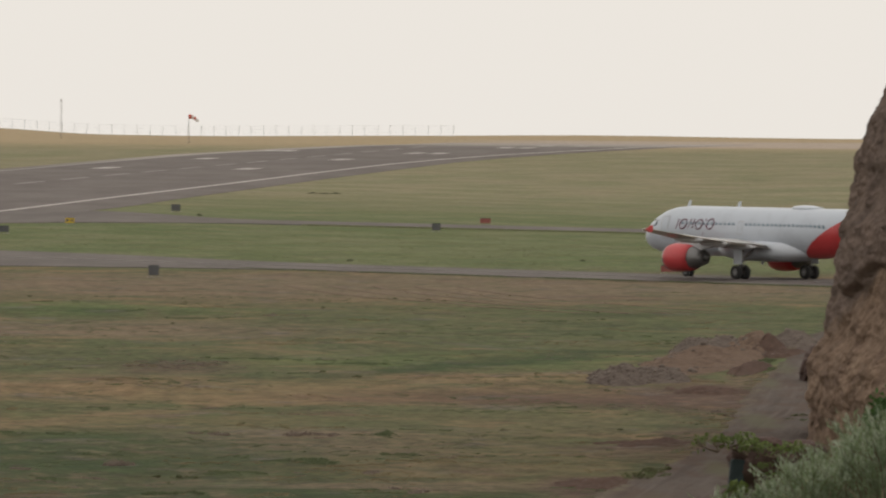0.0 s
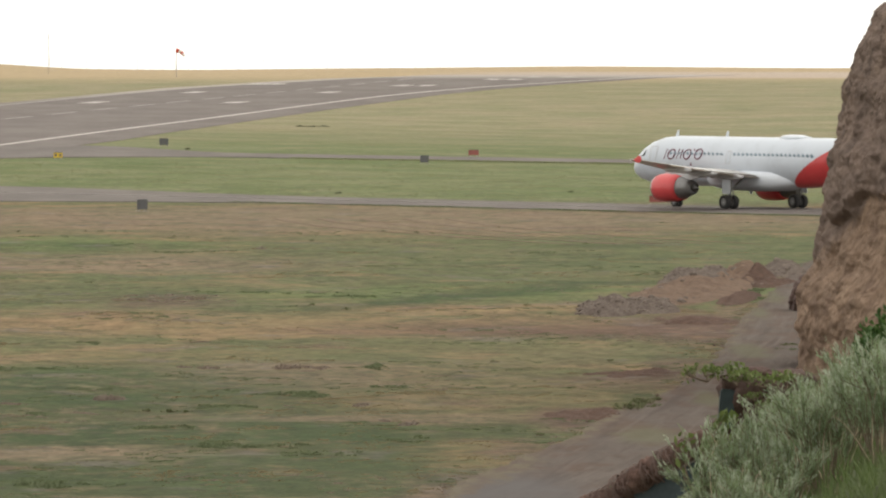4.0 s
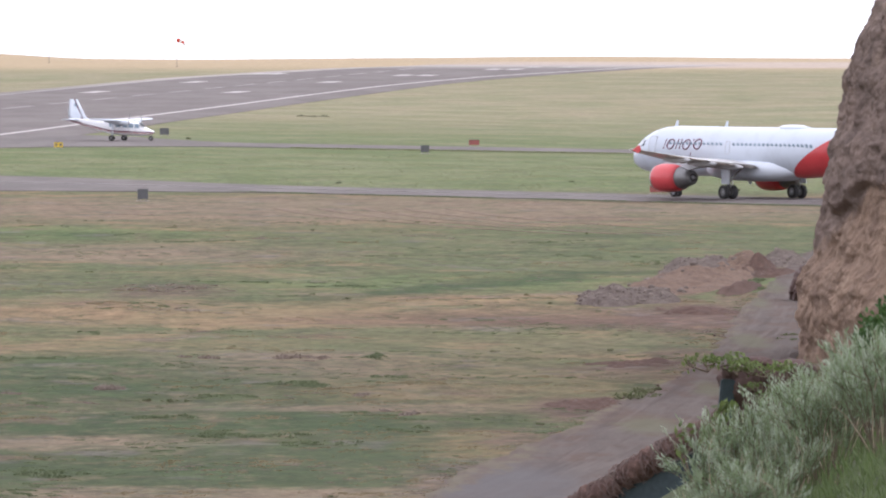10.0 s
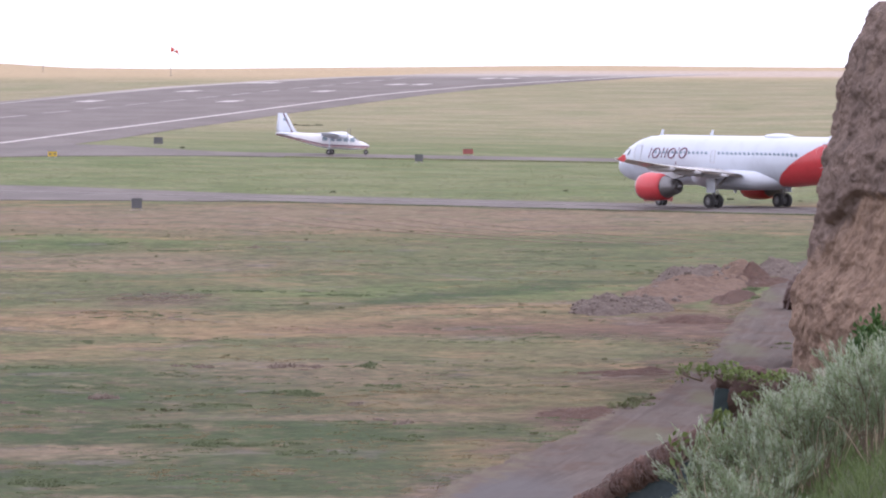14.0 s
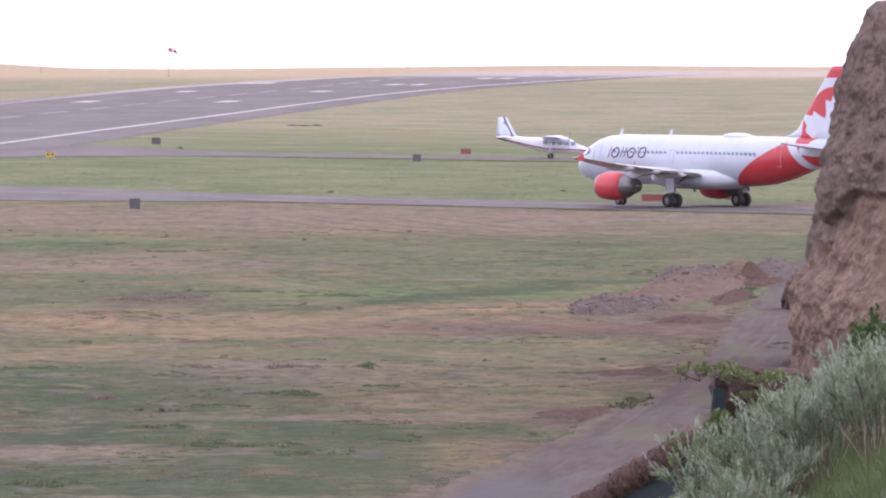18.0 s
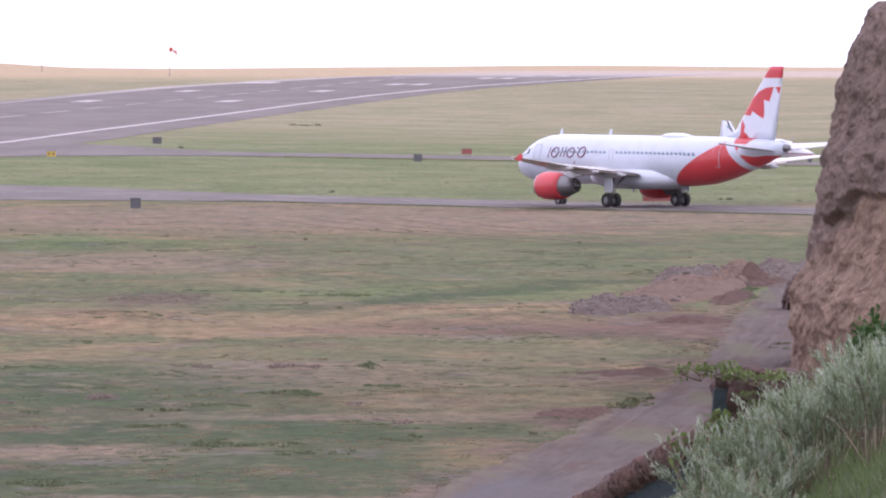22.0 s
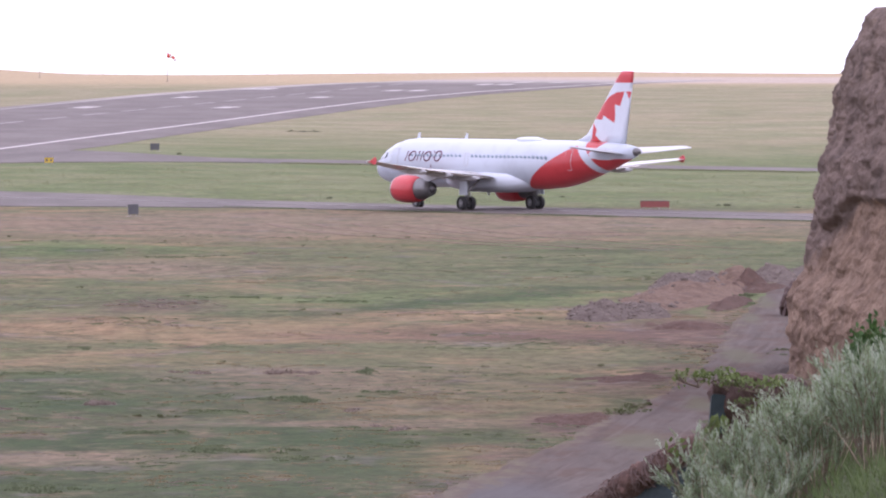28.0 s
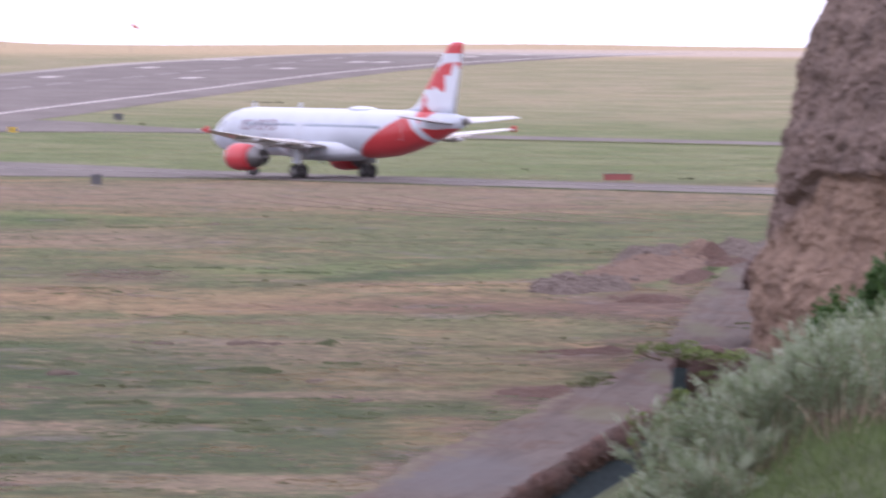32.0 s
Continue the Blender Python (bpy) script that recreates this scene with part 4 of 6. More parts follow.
        bm = blade([(-0.6, 1.25, side * 2.1, wing_up(2.1) - 0.16, 0.16), (-0.75, 1.2, side * 6.3, wing_up(6.3) - 0.12, 0.13)])
        part("flap", bm, M_CREAM, jet, smooth=True)
        bm = blade([(-1.0, 1.1, side * 6.5, wing_up(6.5) - 0.1, 0.12), (-2.55, 0.8, side * 12.6, wing_up(12.6) - 0.06, 0.09)])
        part("flap", bm, M_CREAM, jet, smooth=True)
        for y in (4.6, 7.9, 11.3):
            lead = -0.3 - 0.21 * max(0, y - 6)
            bm = loft(bmesh.new(), [ring_at(lead - d, side * y, wing_up(y) - 0.26, 0.2 * k, 0.26 * k, 12) for d, k in
                                    ((-1.2, 0.2), (-0.4, 0.8), (0.6, 1.0), (1.7, 0.75), (2.4, 0.15))])
            bmesh.ops.recalc_face_normals(bm, faces=bm.faces)
            part("flap_fairing", bm, M_GREY, jet, smooth=True)
        tip = 5.0 - math.tan(radians(27.0)) * 14.9
        bm = blade([(tip - 1.1, 0.3, side * 16.95, wing_up(16.9) + 0.34, 0.03), (tip - 0.7, 0.8, side * 16.95, wing_up(16.9) + 0.1, 0.05),
                    (tip - 0.4, 1.1, side * 16.95, wing_up(16.9), 0.06), (tip - 1.0, 0.3, side * 16.95, wing_up(16.9) - 0.24, 0.03)], True)
        for v in bm.verts:
            v.co.y += side * 16.95
        part("wingtip_fence", bm, M_RED, jet, "red wingtip fence")
        # engine
        ey, ez, lead = 5.75, 1.72, 6.6
        ctl = ((0.0, 0.98), (-0.12, 1.07), (-0.5, 1.17), (-1.3, 1.21), (-2.2, 1.16), (-2.9, 1.04))
        bm = bmesh.new()
        loft(bm, [ring_at(lead + d, side * ey, ez, r, r * 0.98, 32) for d, r in ctl] +
             [ring_at(lead - 2.9, side * ey, ez, 0.86, 0.86, 32)], False)
        inner = [ring_at(lead + d, side * ey, ez, r, r, 32) for d, r in ((0.0, 0.98), (-0.15, 0.90), (-0.7, 0.87))]
        loft(bm, inner[::-1], False)
        bmesh.ops.remove_doubles(bm, verts=bm.verts, dist=0.001)
        bmesh.ops.recalc_face_normals(bm, faces=bm.faces)
        cowl = part("engine_cowl", bm, M_RED, jet, "red engine cowling", True)
        bm = loft(bmesh.new(), [ring_at(lead + d, side * ey, ez, r, r, 28) for d, r in ((0.02, 0.93), (0.05, 0.98), (0.02, 1.03), (-0.16, 1.085))], False)
        part("intake_lip", bm, M_METAL, cowl, "bare metal intake ring", True)
        bm = bmesh.new()
        for i in range(24):
            a = 6.2832 * i / 24
            p = Vector((lead - 0.75, side * ey + 0.14 * math.cos(a), ez + 0.14 * math.sin(a)))
            q = Vector((lead - 0.75, side * ey + 0.86 * math.cos(a), ez + 0.86 * math.sin(a)))
            t = Vector((0.12, -0.06 * math.sin(a), 0.06 * math.cos(a)))
            bm.faces.new([bm.verts.new(v) for v in (p - t, p + t, q + t, q - t)])
        tube(bm, (lead - 0.8, side * ey, ez), (lead - 0.3, side * ey, ez), 0.28, 0.03, 16)
        part("fan", bm, M_DARKMETAL, cowl)
        bm = loft(bmesh.new(), [ring_at(lead + d, side * ey, ez + 0.03, r, r, 28) for d, r in ((-2.6, 0.97), (-3.1, 0.93), (-3.7, 0.74), (-4.3, 0.56), (-4.32, 0.44))])
        bmesh.ops.recalc_face_normals(bm, faces=bm.faces)
        part("exhaust_nozzle", bm, M_DARKMETAL, cowl, "dark bare metal exhaust nozzle", True)
        bm = tube(bmesh.new(), (lead - 4.2, side * ey, ez + 0.03), (lead - 4.9, side * ey, ez + 0.05), 0.36, 0.06, 18)
        part("exhaust_plug", bm, M_DARKMETAL, cowl, smooth=True)
        bm = bmesh.new()
        loft(bm, [[Vector((x, side * ey + w, z)) for w, z in ((-0.2, z0), (0.2, z0), (0.16, z1), (-0.16, z1))] for x, z0, z1 in
                  ((lead - 1.0, ez + 1.1, ez + 1.25), (lead - 2.4, ez + 0.9, ez + 1.55), (lead - 3.6, ez + 0.6, ez + 1.6), (lead - 5.2, ez + 0.9, ez + 1.45))])
        bmesh.ops.recalc_face_normals(bm, faces=bm.faces)
        part("engine_pylon", bm, M_GREY, jet)
        # tailplane
        bm = blade([(-12.6, 4.0, side * 0.5, 4.95, 0.45), (-13.0, 3.7, side * 1.0, 5.0, 0.4), (-16.0, 1.35, side * 6.2, 5.55, 0.14)])
        for v in bm.verts:                      # trimmed nose-up
            v.co.z += 0.075 * (v.co.x + 15.0)
        part("tailplane", bm, M_GREY, jet, "grey tailplane", True)
        # main gear
        gy = 3.795
        bm = bmesh.new()
        tube(bm, (0.1, side * gy, 0.58), (0.0, side * (gy - 0.05), 2.7), 0.15, 0.2, 14)
        tube(bm, (0.0, side * gy, 1.5), (0.2, side * 2.3, 2.5), 0.09, 0.09, 10)
        tube(bm, (0.05, side * gy, 0.75), (-0.5, side * gy, 1.35), 0.05, 0.05, 8)
        tube(bm, (-0.5, side * gy, 1.35), (-0.02, side * gy, 1.8), 0.05, 0.05, 8)
        part("gear_leg", bm, M_METAL, jet, "metal main landing gear leg", True)
        bm = tube(bmesh.new(), (0.1, side * gy - 0.62, 0.585), (0.1, side * gy + 0.62, 0.585), 0.08, n=10)
        part("axle", bm, M_METAL, jet)
        bm = box(bmesh.new(), -0.55, 0.5, side * (gy + 0.42) - 0.03, side * (gy + 0.42) + 0.03, 1.25, 2.75, 0.02)
        part("gear_door", bm, M_WHITE, jet)
        for off in (-0.46, 0.46):
            WHEELS.append((wheel(0.585, 0.42, "main_wheel", jet, (0.1, side * gy + off, 0.585), M_DARKMETAL), 0.585))
    # nose gear
    bm = bmesh.new()
    tube(bm, (11.04, 0, 0.4), (11.25, 0, 2.1), 0.1, 0.13, 12)
    tube(bm, (11.1, 0, 1.0), (10.2, 0, 2.0), 0.06, 0.06, 8)
    tube(bm, (11.04, -0.35, 0.385), (11.04, 0.35, 0.385), 0.06, n=10)
    part("nose_gear_leg", bm, M_METAL, jet, smooth=True)
    for side in (1, -1):
        bm = box(bmesh.new(), 10.5, 11.9, side * 0.5 - 0.025, side * 0.5 + 0.025, 1.15, 1.95, 0.02)
        part("nose_gear_door", bm, M_WHITE, jet)
        WHEELS.append((wheel(0.385, 0.24, "nose_wheel", jet, (11.04, side * 0.26, 0.385), M_DARKMETAL), 0.385))
    # fin: its red cap and leaf are cut into the skin
    shapes = (((-14.6, 10.8), (-15.45, 11.8), (-17.3, 11.8), (-17.1, 10.8)),
              ((-12.2, 7.73), (-12.55, 8.25), (-13.14, 9.0), (-14.07, 9.67), (-15.0, 10.0), (-15.9, 10.07), (-15.6, 9.37), (-15.36, 8.85), (-14.73, 9.0),
               (-14.78, 7.95), (-14.66, 7.46), (-13.84, 7.8), (-13.3, 8.07), (-13.14, 7.69)),
              ((-16.07, 10.07), (-16.75, 10.07), (-16.5, 9.45)),
              ((-11.97, 7.43), (-12.44, 6.83), (-12.3, 6.39), (-13.2, 5.75), (-13.2, 5.5), (-11.4, 5.5), (-11.85, 6.17)))
    fin = blade([(-10.3, 5.75, 0, 5.6, 0.24), (-11.2, 5.0, 0, 6.5, 0.22), (-15.05, 1.95, 0, 11.35, 0.12), (-15.5, 1.55, 0, 11.76, 0.08)], True)
    for shape in shapes:
        for (xa, za), (xb, zb) in zip(shape, shape[1:] + shape[:1]):
            bmesh.ops.bisect_plane(fin, geom=[*fin.verts, *fin.edges, *fin.faces], plane_co=(xa, 0, za), plane_no=(zb - za, 0, xa - xb), dist=0.001)

    def inside(x, z, shape):
        hit = False
        for (xa, za), (xb, zb) in zip(shape, shape[1:] + shape[:1]):
            if (za > z) != (zb > z) and x < xa + (xb - xa) * (z - za) / (zb - za):
                hit = not hit
        return hit

    for f in fin.faces:
        c = f.calc_center_median()
        f.material_index = int(any(inside(c.x, c.z, shape) for shape in shapes))
    tail = part("fin", fin, M_WHITE, jet, "tall white fin with a red cap and red leaf shape", True)
    tail.data.materials.append(M_RED)
    bm = blade([(-9.0, 0.6, 0, 5.7, 0.1), (-10.4, 1.6, 0, 6.1, 0.2), (-11.3, 0.8, 0, 6.55, 0.2)], True)
    part("dorsal_fillet", bm, M_WHITE, tail, smooth=True)
    # the painted name: plain rings, arcs and bars of its size and colour
    def skin(px, pz, side):
        return Vector((px, side * (1.975 * math.sqrt(max(0, 1 - ((pz - cz) / 2.07) ** 2)) + 0.012), pz))

    def arc(mid, rx, rz, a0, a1, lean=0.2):
        steps = max(4, int(abs(a1 - a0) / 22))
        angles = [radians(a0 + (a1 - a0) * q / steps) for q in range(steps + 1)]
        return [(mid[0] - rx * math.cos(a) - lean * rz * math.sin(a), mid[1] + rz * math.sin(a)) for a in angles]

    strokes = (("plain_bar", [(10.42, 4.0), (10.22, 4.85)]), ("plain_ring", arc((9.55, 4.42), 0.42, 0.4, 0, 360)),
               ("plain_bar", [(8.85, 4.05), (8.68, 4.85)]), ("plain_bar", [(8.4, 4.05), (8.23, 4.85)]),
               ("plain_ring", arc((7.55, 4.42), 0.42, 0.4, 0, 360)), ("plain_bar", [(7.02, 3.5), (6.78, 4.9)]),
               ("plain_ring", arc((6.15, 4.46), 0.44, 0.42, 0, 360)))
    for side in (1, -1):
        for shape, line in strokes:
            bm = bmesh.new()
            pts = [skin(px, pz, side) for px, pz in line]
            for a, b in zip(pts, pts[1:]):
                tube(bm, a, b, 0.06, n=6)
            part(shape, bm, M_PLUM, jet, "plum painted stroke")
    return jet


WHEELS = []
AIRLINER = airliner()

# ------------------------------------------------------------------ small commuter plane


def commuter():
    plane = new("propeller_plane")
    tagged(plane, "small white twin-propeller plane with dark stripes, taxiing", "propeller plane")
    prof = ((4.40, 1.12, 0.06, 0.06), (4.2, 1.12, 0.2, 0.2), (3.7, 1.14, 0.42, 0.38), (3.1, 1.18, 0.55, 0.50), (2.75, 1.28, 0.58, 0.62), (2.3, 1.42, 0.6, 0.78),
            (1.6, 1.46, 0.61, 0.82), (0.0, 1.46, 0.61, 0.82), (-1.2, 1.52, 0.59, 0.76), (-2.5, 1.68, 0.48, 0.60), (-4.0, 1.88, 0.33, 0.42), (-5.4, 2.02, 0.19, 0.27), (-6.2, 2.08, 0.08, 0.14))
    bm = loft(bmesh.new(), [ring_at(x, 0, z, ry, rz, 32, 2.7) for x, z, ry, rz in prof])
    bmesh.ops.recalc_face_normals(bm, faces=bm.faces)
    part("fuselage", bm, M_ISLANDER, plane, "white boxy body with dark stripe", True)
    part("wing", blade([(1.15, 2.03, -7.47, 2.42, 0.20), (1.15, 2.03, -3.0, 2.32, 0.24), (1.15, 2.03, 0, 2.30, 0.26), (1.15, 2.03, 3.0, 2.32, 0.24), (1.15, 2.03, 7.47, 2.42, 0.20)]),
         M_WHITE, plane, "straight white high wing", True)
    part("tailplane", blade([(-4.75, 1.3, -2.33, 2.12, 0.12), (-4.75, 1.35, 0, 2.12, 0.16), (-4.75, 1.3, 2.33, 2.12, 0.12)]), M_WHITE, plane, smooth=True)
    fin = part("fin", blade([(-3.5, 2.45, 0, 2.15, 0.14), (-4.0, 2.2, 0, 2.5, 0.2), (-5.12, 0.95, 0, 4.4, 0.12)], True), M_WHITE, plane, "white upright fin", True)
    bm = bmesh.new()
    for side in (1, -1):
        vs = [bm.verts.new((x, side * between(z, ((2.1, 0.12), (4.1, 0.085))), z)) for x, z in ((-4.25, 2.2), (-4.5, 2.2), (-5.52, 4.4), (-5.35, 4.4))]
        f = bm.faces.new(vs)
        bmesh.ops.solidify(bm, geom=[f], thickness=0.012)
    part("fin_stripe", bm, M_PLUM, fin, "dark plum stripe")
    bm = bmesh.new()
    tube(bm, (-5.3, -0.14, 3.75), (-5.3, 0.14, 3.75), 0.16, n=14)
    part("fin_badge", bm, M_CABIN, fin, "grey-blue round badge")
    for side in (1, -1):
        for x0, x1, z0, z1 in ((2.75, 2.2, 1.52, 2.0), (2.05, 1.45, 1.52, 1.98), (1.3, 0.7, 1.52, 1.98), (0.5, -0.1, 1.52, 1.98), (-0.35, -0.9, 1.55, 1.98)):
            bm = box(bmesh.new(), min(x0, x1), max(x0, x1), side * 0.60 - 0.015, side * 0.60 + 0.015, z0, z1, 0.012)
            part("side_window", bm, M_CABIN, plane)
        y = side * 1.95
        bm = loft(bmesh.new(), [ring_at(x, y, z, ry, rz, 20, 2.4) for x, z, ry, rz in
                                ((1.95, 2.12, 0.16, 0.16), (1.85, 2.12, 0.3, 0.27), (1.2, 2.12, 0.38, 0.33), (0.2, 2.13, 0.36, 0.3), (-0.9, 2.2, 0.12, 0.14))])
        bmesh.ops.recalc_face_normals(bm, faces=bm.faces)
        part("engine_nacelle", bm, M_WHITE, plane, smooth=True)
        bm = tube(bmesh.new(), (-0.08, 0, 0), (0.22, 0, 0), 0.14, 0.02, 14)
        hub = part("propeller", bm, M_METAL, plane, "two-blade propeller")
        hub.location = (2.0, y, 2.12)
        for flip in (1, -1):
            b = bmesh.new()
            loft(b, [[Vector((0.03 * c - 0.02 * w, w * k, flip * r)) for w, c in ((-0.09, 0), (0, 1), (0.09, 0), (0, -1))] for r, k in
                     ((0.08, 0.5), (0.4, 1.0), (0.8, 0.9), (1.0, 0.4))])
            bmesh.ops.recalc_face_normals(b, faces=b.faces)
            part("blade", b, M_DARKMETAL, hub)
        PROPS.append((hub, side))
        bm = bmesh.new()
        tube(bm, (0.0, side * 1.8, 0.38), (0.05, side * 1.85, 1.9), 0.06, 0.14, 12)
        part("gear_leg", bm, M_WHITE, plane, smooth=True)
        bm = tube(bmesh.new(), (0, side * 1.8 - 0.28, 0.3), (0, side * 1.8 + 0.28, 0.3), 0.04, n=8)
        part("axle", bm, M_METAL, plane)
        for off in (-0.2, 0.2):
            SMALL_WHEELS.append((wheel(0.30, 0.17, "main_wheel", plane, (0, side * 1.8 + off, 0.30), M_DARKMETAL), 0.30))
    bm = bmesh.new()
    vs = [(3.2, -0.42, 1.62), (3.2, 0.42, 1.62), (2.62, 0.46, 2.1), (2.62, -0.46, 2.1)]
    f = bm.faces.new([bm.verts.new(v) for v in vs])
    bmesh.ops.solidify(bm, geom=[f], thickness=0.03)
    part("windscreen", bm, M_GLASS, plane)
    bm = tube(bmesh.new(), (3.98, 0, 0.46), (3.9, 0, 0.95), 0.05, 0.07, 10)
    part("nose_gear_leg", bm, M_METAL, plane)
    SMALL_WHEELS.append((wheel(0.27, 0.16, "nose_wheel", plane, (3.99, 0, 0.445), M_DARKMETAL), 0.27))
    return plane


PROPS, SMALL_WHEELS = [], []
COMMUTER = commuter()

# ------------------------------------------------------------------ airfield signs


def sign(x, y, w, h, face, label, legs=2, marks=0, turn=0.0):
    thing = new("airfield_sign")
    thing.location, thing.rotation_euler = (x, y, land(x, y)), (0, 0, radians(turn))
    bm = box(bmesh.new(), -w / 2, w / 2, -0.09, 0.09, 0.16, 0.16 + h, 0.02)
    part("panel", bm, face, thing)
    bm = box(bmesh.new(), -w / 2 - 0.03, w / 2 + 0.03, -0.11, 0.11, 0.16 + h, 0.2 + h, 0.01)
    part("cap_rail", bm, M_SIGNBACK, thing)
    for i in range(legs):
        lx = -w / 2 + 0.15 + (w - 0.3) * i / max(1, legs - 1)
        part("leg", tube(bmesh.new(), (lx, 0, -0.1), (lx, 0, 0.17), 0.05, n=8), M_POST, thing)
    part("footing", box(bmesh.new(), -w / 2 - 0.1, w / 2 + 0.1, -0.25, 0.25, -0.1, 0.03), M_POST, thing)
    for i in range(marks):
        a = -w / 2 + w * (i + 0.5) / marks
        part("plain_bar", box(bmesh.new(), a - 0.12, a + 0.12, -0.098, -0.09, 0.16 + h * 0.3, 0.16 + h * 0.72), M_SIGNBACK if face is M_SIGNYELLOW else M_LINE, thing)
    return tagged(thing, label, "airfield sign")


sign(-32.0, 1180, 1.05, 0.72, M_SIGNBACK, "black back of a taxiway sign on the grass")
sign(-1.4, 1090, 0.88, 0.72, M_SIGNBACK, "black back of a taxiway sign on the grass", turn=10)
sign(-24.2, 827, 0.85, 0.78, M_SIGNBACK, "black back of a sign near the taxiway edge", turn=12)
sign(-45.2, 1023, 1.1, 0.6, M_SIGNBACK, "black back of a sign on the green verge")
sign(4.1, 1144, 1.15, 0.55, M_SIGNRED, "red runway-holding sign on the far verge", turn=6)
sign(-40.7, 1082, 0.95, 0.52, M_SIGNYELLOW, "yellow taxiway sign with dark marks", marks=2)
sign(19.2, 855, 2.45, 0.52, M_SIGNRED, "long low red holding sign behind the taxiway", legs=4, marks=0)

# ------------------------------------------------------------------ windsock, mast and fence on the brow


def windsock():
    x, y, high = -54.6, 2110, 5.5
    thing = new("windsock")
    thing.location = (x, y, land(x, y))
    part("pole", tube(bmesh.new(), (0, 0, -0.3), (0, 0, high + 0.2), 0.07, 0.05, 8), M_POST, thing)
    part("footing", box(bmesh.new(), -0.3, 0.3, -0.3, 0.3, -0.4, 0.1, 0.03), M_POST, thing)
    ring = tube(bmesh.new(), (0, 0, 0), (0.12, 0, 0), 0.5, 0.5, 20)
    sock = part("sock", ring, M_SOCKRED, thing, "faded red and white cloth sock")
    sock.location = (0, 0, high)
    edges = ((0.1, 0.46, 0.0), (0.62, 0.42, -0.06), (1.1, 0.36, -0.25), (1.5, 0.31, -0.58), (1.85, 0.27, -1.0))
    for i, (a, b) in enumerate(zip(edges, edges[1:])):
        bm = tube(bmesh.new(), (a[0], 0, a[2]), (b[0], 0, b[2]), a[1], b[1], 18)
        part("band", bm, M_SOCKRED if i % 2 == 0 else M_SOCKWHITE, sock, smooth=True)
    tagged(thing, "red and white windsock on a slim pole", "windsock")
    return sock


SOCK = windsock()


def mast():
    x, y = -86.0, 2230
    thing = new("lattice_mast")
    thing.location = (x, y, land(x, y))
    bm = bmesh.new()
    for a in (0, 2.1, 4.2):
        tube(bm, (0.18 * math.cos(a), 0.18 * math.sin(a), -0.5), (0.12 * math.cos(a), 0.12 * math.sin(a), 9.0), 0.035, n=5)
    part("uprights", bm, M_POST, thing)
    bm = bmesh.new()
    for i in range(18):
        z = i * 0.5
        tube(bm, (0.18, 0, z), (-0.09, 0.15, z + 0.5), 0.018, n=4)
        tube(bm, (-0.09, 0.15, z), (-0.09, -0.15, z + 0.5), 0.018, n=4)
    part("bracing", bm, M_POST, thing)
    tagged(thing, "slim grey lattice mast on the brow", "mast")


mast()


def far_fence():
    thing = new("perimeter_fence")
    thing.location = (-80, 2516, land(-80, 2516))
    post, ends = None, []
    rnd = random.Random(5)
    for i in range(40):
        x = -122 + 3.15 * i
        y = 2516 + 4 * math.sin(i * 0.4)
        loc = Vector((x, y, land(x, y))) - thing.location
        if post is None:
            ob = part("fence_post", tube(bmesh.new(), (0, 0, -0.4), (0, 0, 2.6), 0.05, 0.045, 6), M_GALV, thing)
            post = ob.data
        else:
            ob = new("fence_post", post)
            ob.parent = thing
        ob.location = loc
        ob.rotation_euler = (0, rnd.uniform(-0.04, 0.04), 0)
        ends.append(loc)
    for hgt in (0.8, 1.7, 2.5):
        bm = bmesh.new()
        for a, b in zip(ends, ends[1:]):
            tube(bm, a + Vector((0, 0, hgt)), b + Vector((0, 0, hgt)), 0.012, n=4)
        tagged(part("wire", bm, M_GALV, thing), kind="stuff")
    tagged(thing, "thin wire fence with posts along the brow", "fence")


far_fence()

# ------------------------------------------------------------------ plants
RNG = np.random.default_rng(7)


def triangles(name, tri, material):
    """One mesh from an array of loose triangles, or of quads, (count, corners, 3)."""
    count, k = tri.shape[0], tri.shape[1]
    data = bpy.data.meshes.new(name)
    data.vertices.add(count * k)
    data.vertices.foreach_set("co", tri.reshape(-1).astype(np.float32))
    data.loops.add(count * k)
    data.loops.foreach_set("vertex_index", np.arange(count * k, dtype=np.int32))
    data.polygons.add(count)
    data.polygons.foreach_set("loop_start", np.arange(0, count * k, k, dtype=np.int32))
    data.materials.append(material)
    data.update()
    data.validate()
    return new(name, data)


def leaves_on(points, ways, length, width, spread):
    """Pointed leaves as bent quads: they start at points and lean along ways."""
    n = len(points)
    d = ways + RNG.normal(0, spread, (n, 3))
    d /= np.linalg.norm(d, axis=1, keepdims=True)
    side = np.cross(d, RNG.normal(0, 1, (n, 3)))
    side /= np.linalg.norm(side, axis=1, keepdims=True)
    ln = (length * RNG.uniform(0.6, 1.3, n))[:, None]
    wd = (width * RNG.uniform(0.7, 1.3, n))[:, None]
    mid = points + d * ln * 0.5
    return np.stack([points, mid + side * wd / 2, points + d * ln, mid - side * wd / 2], axis=1)


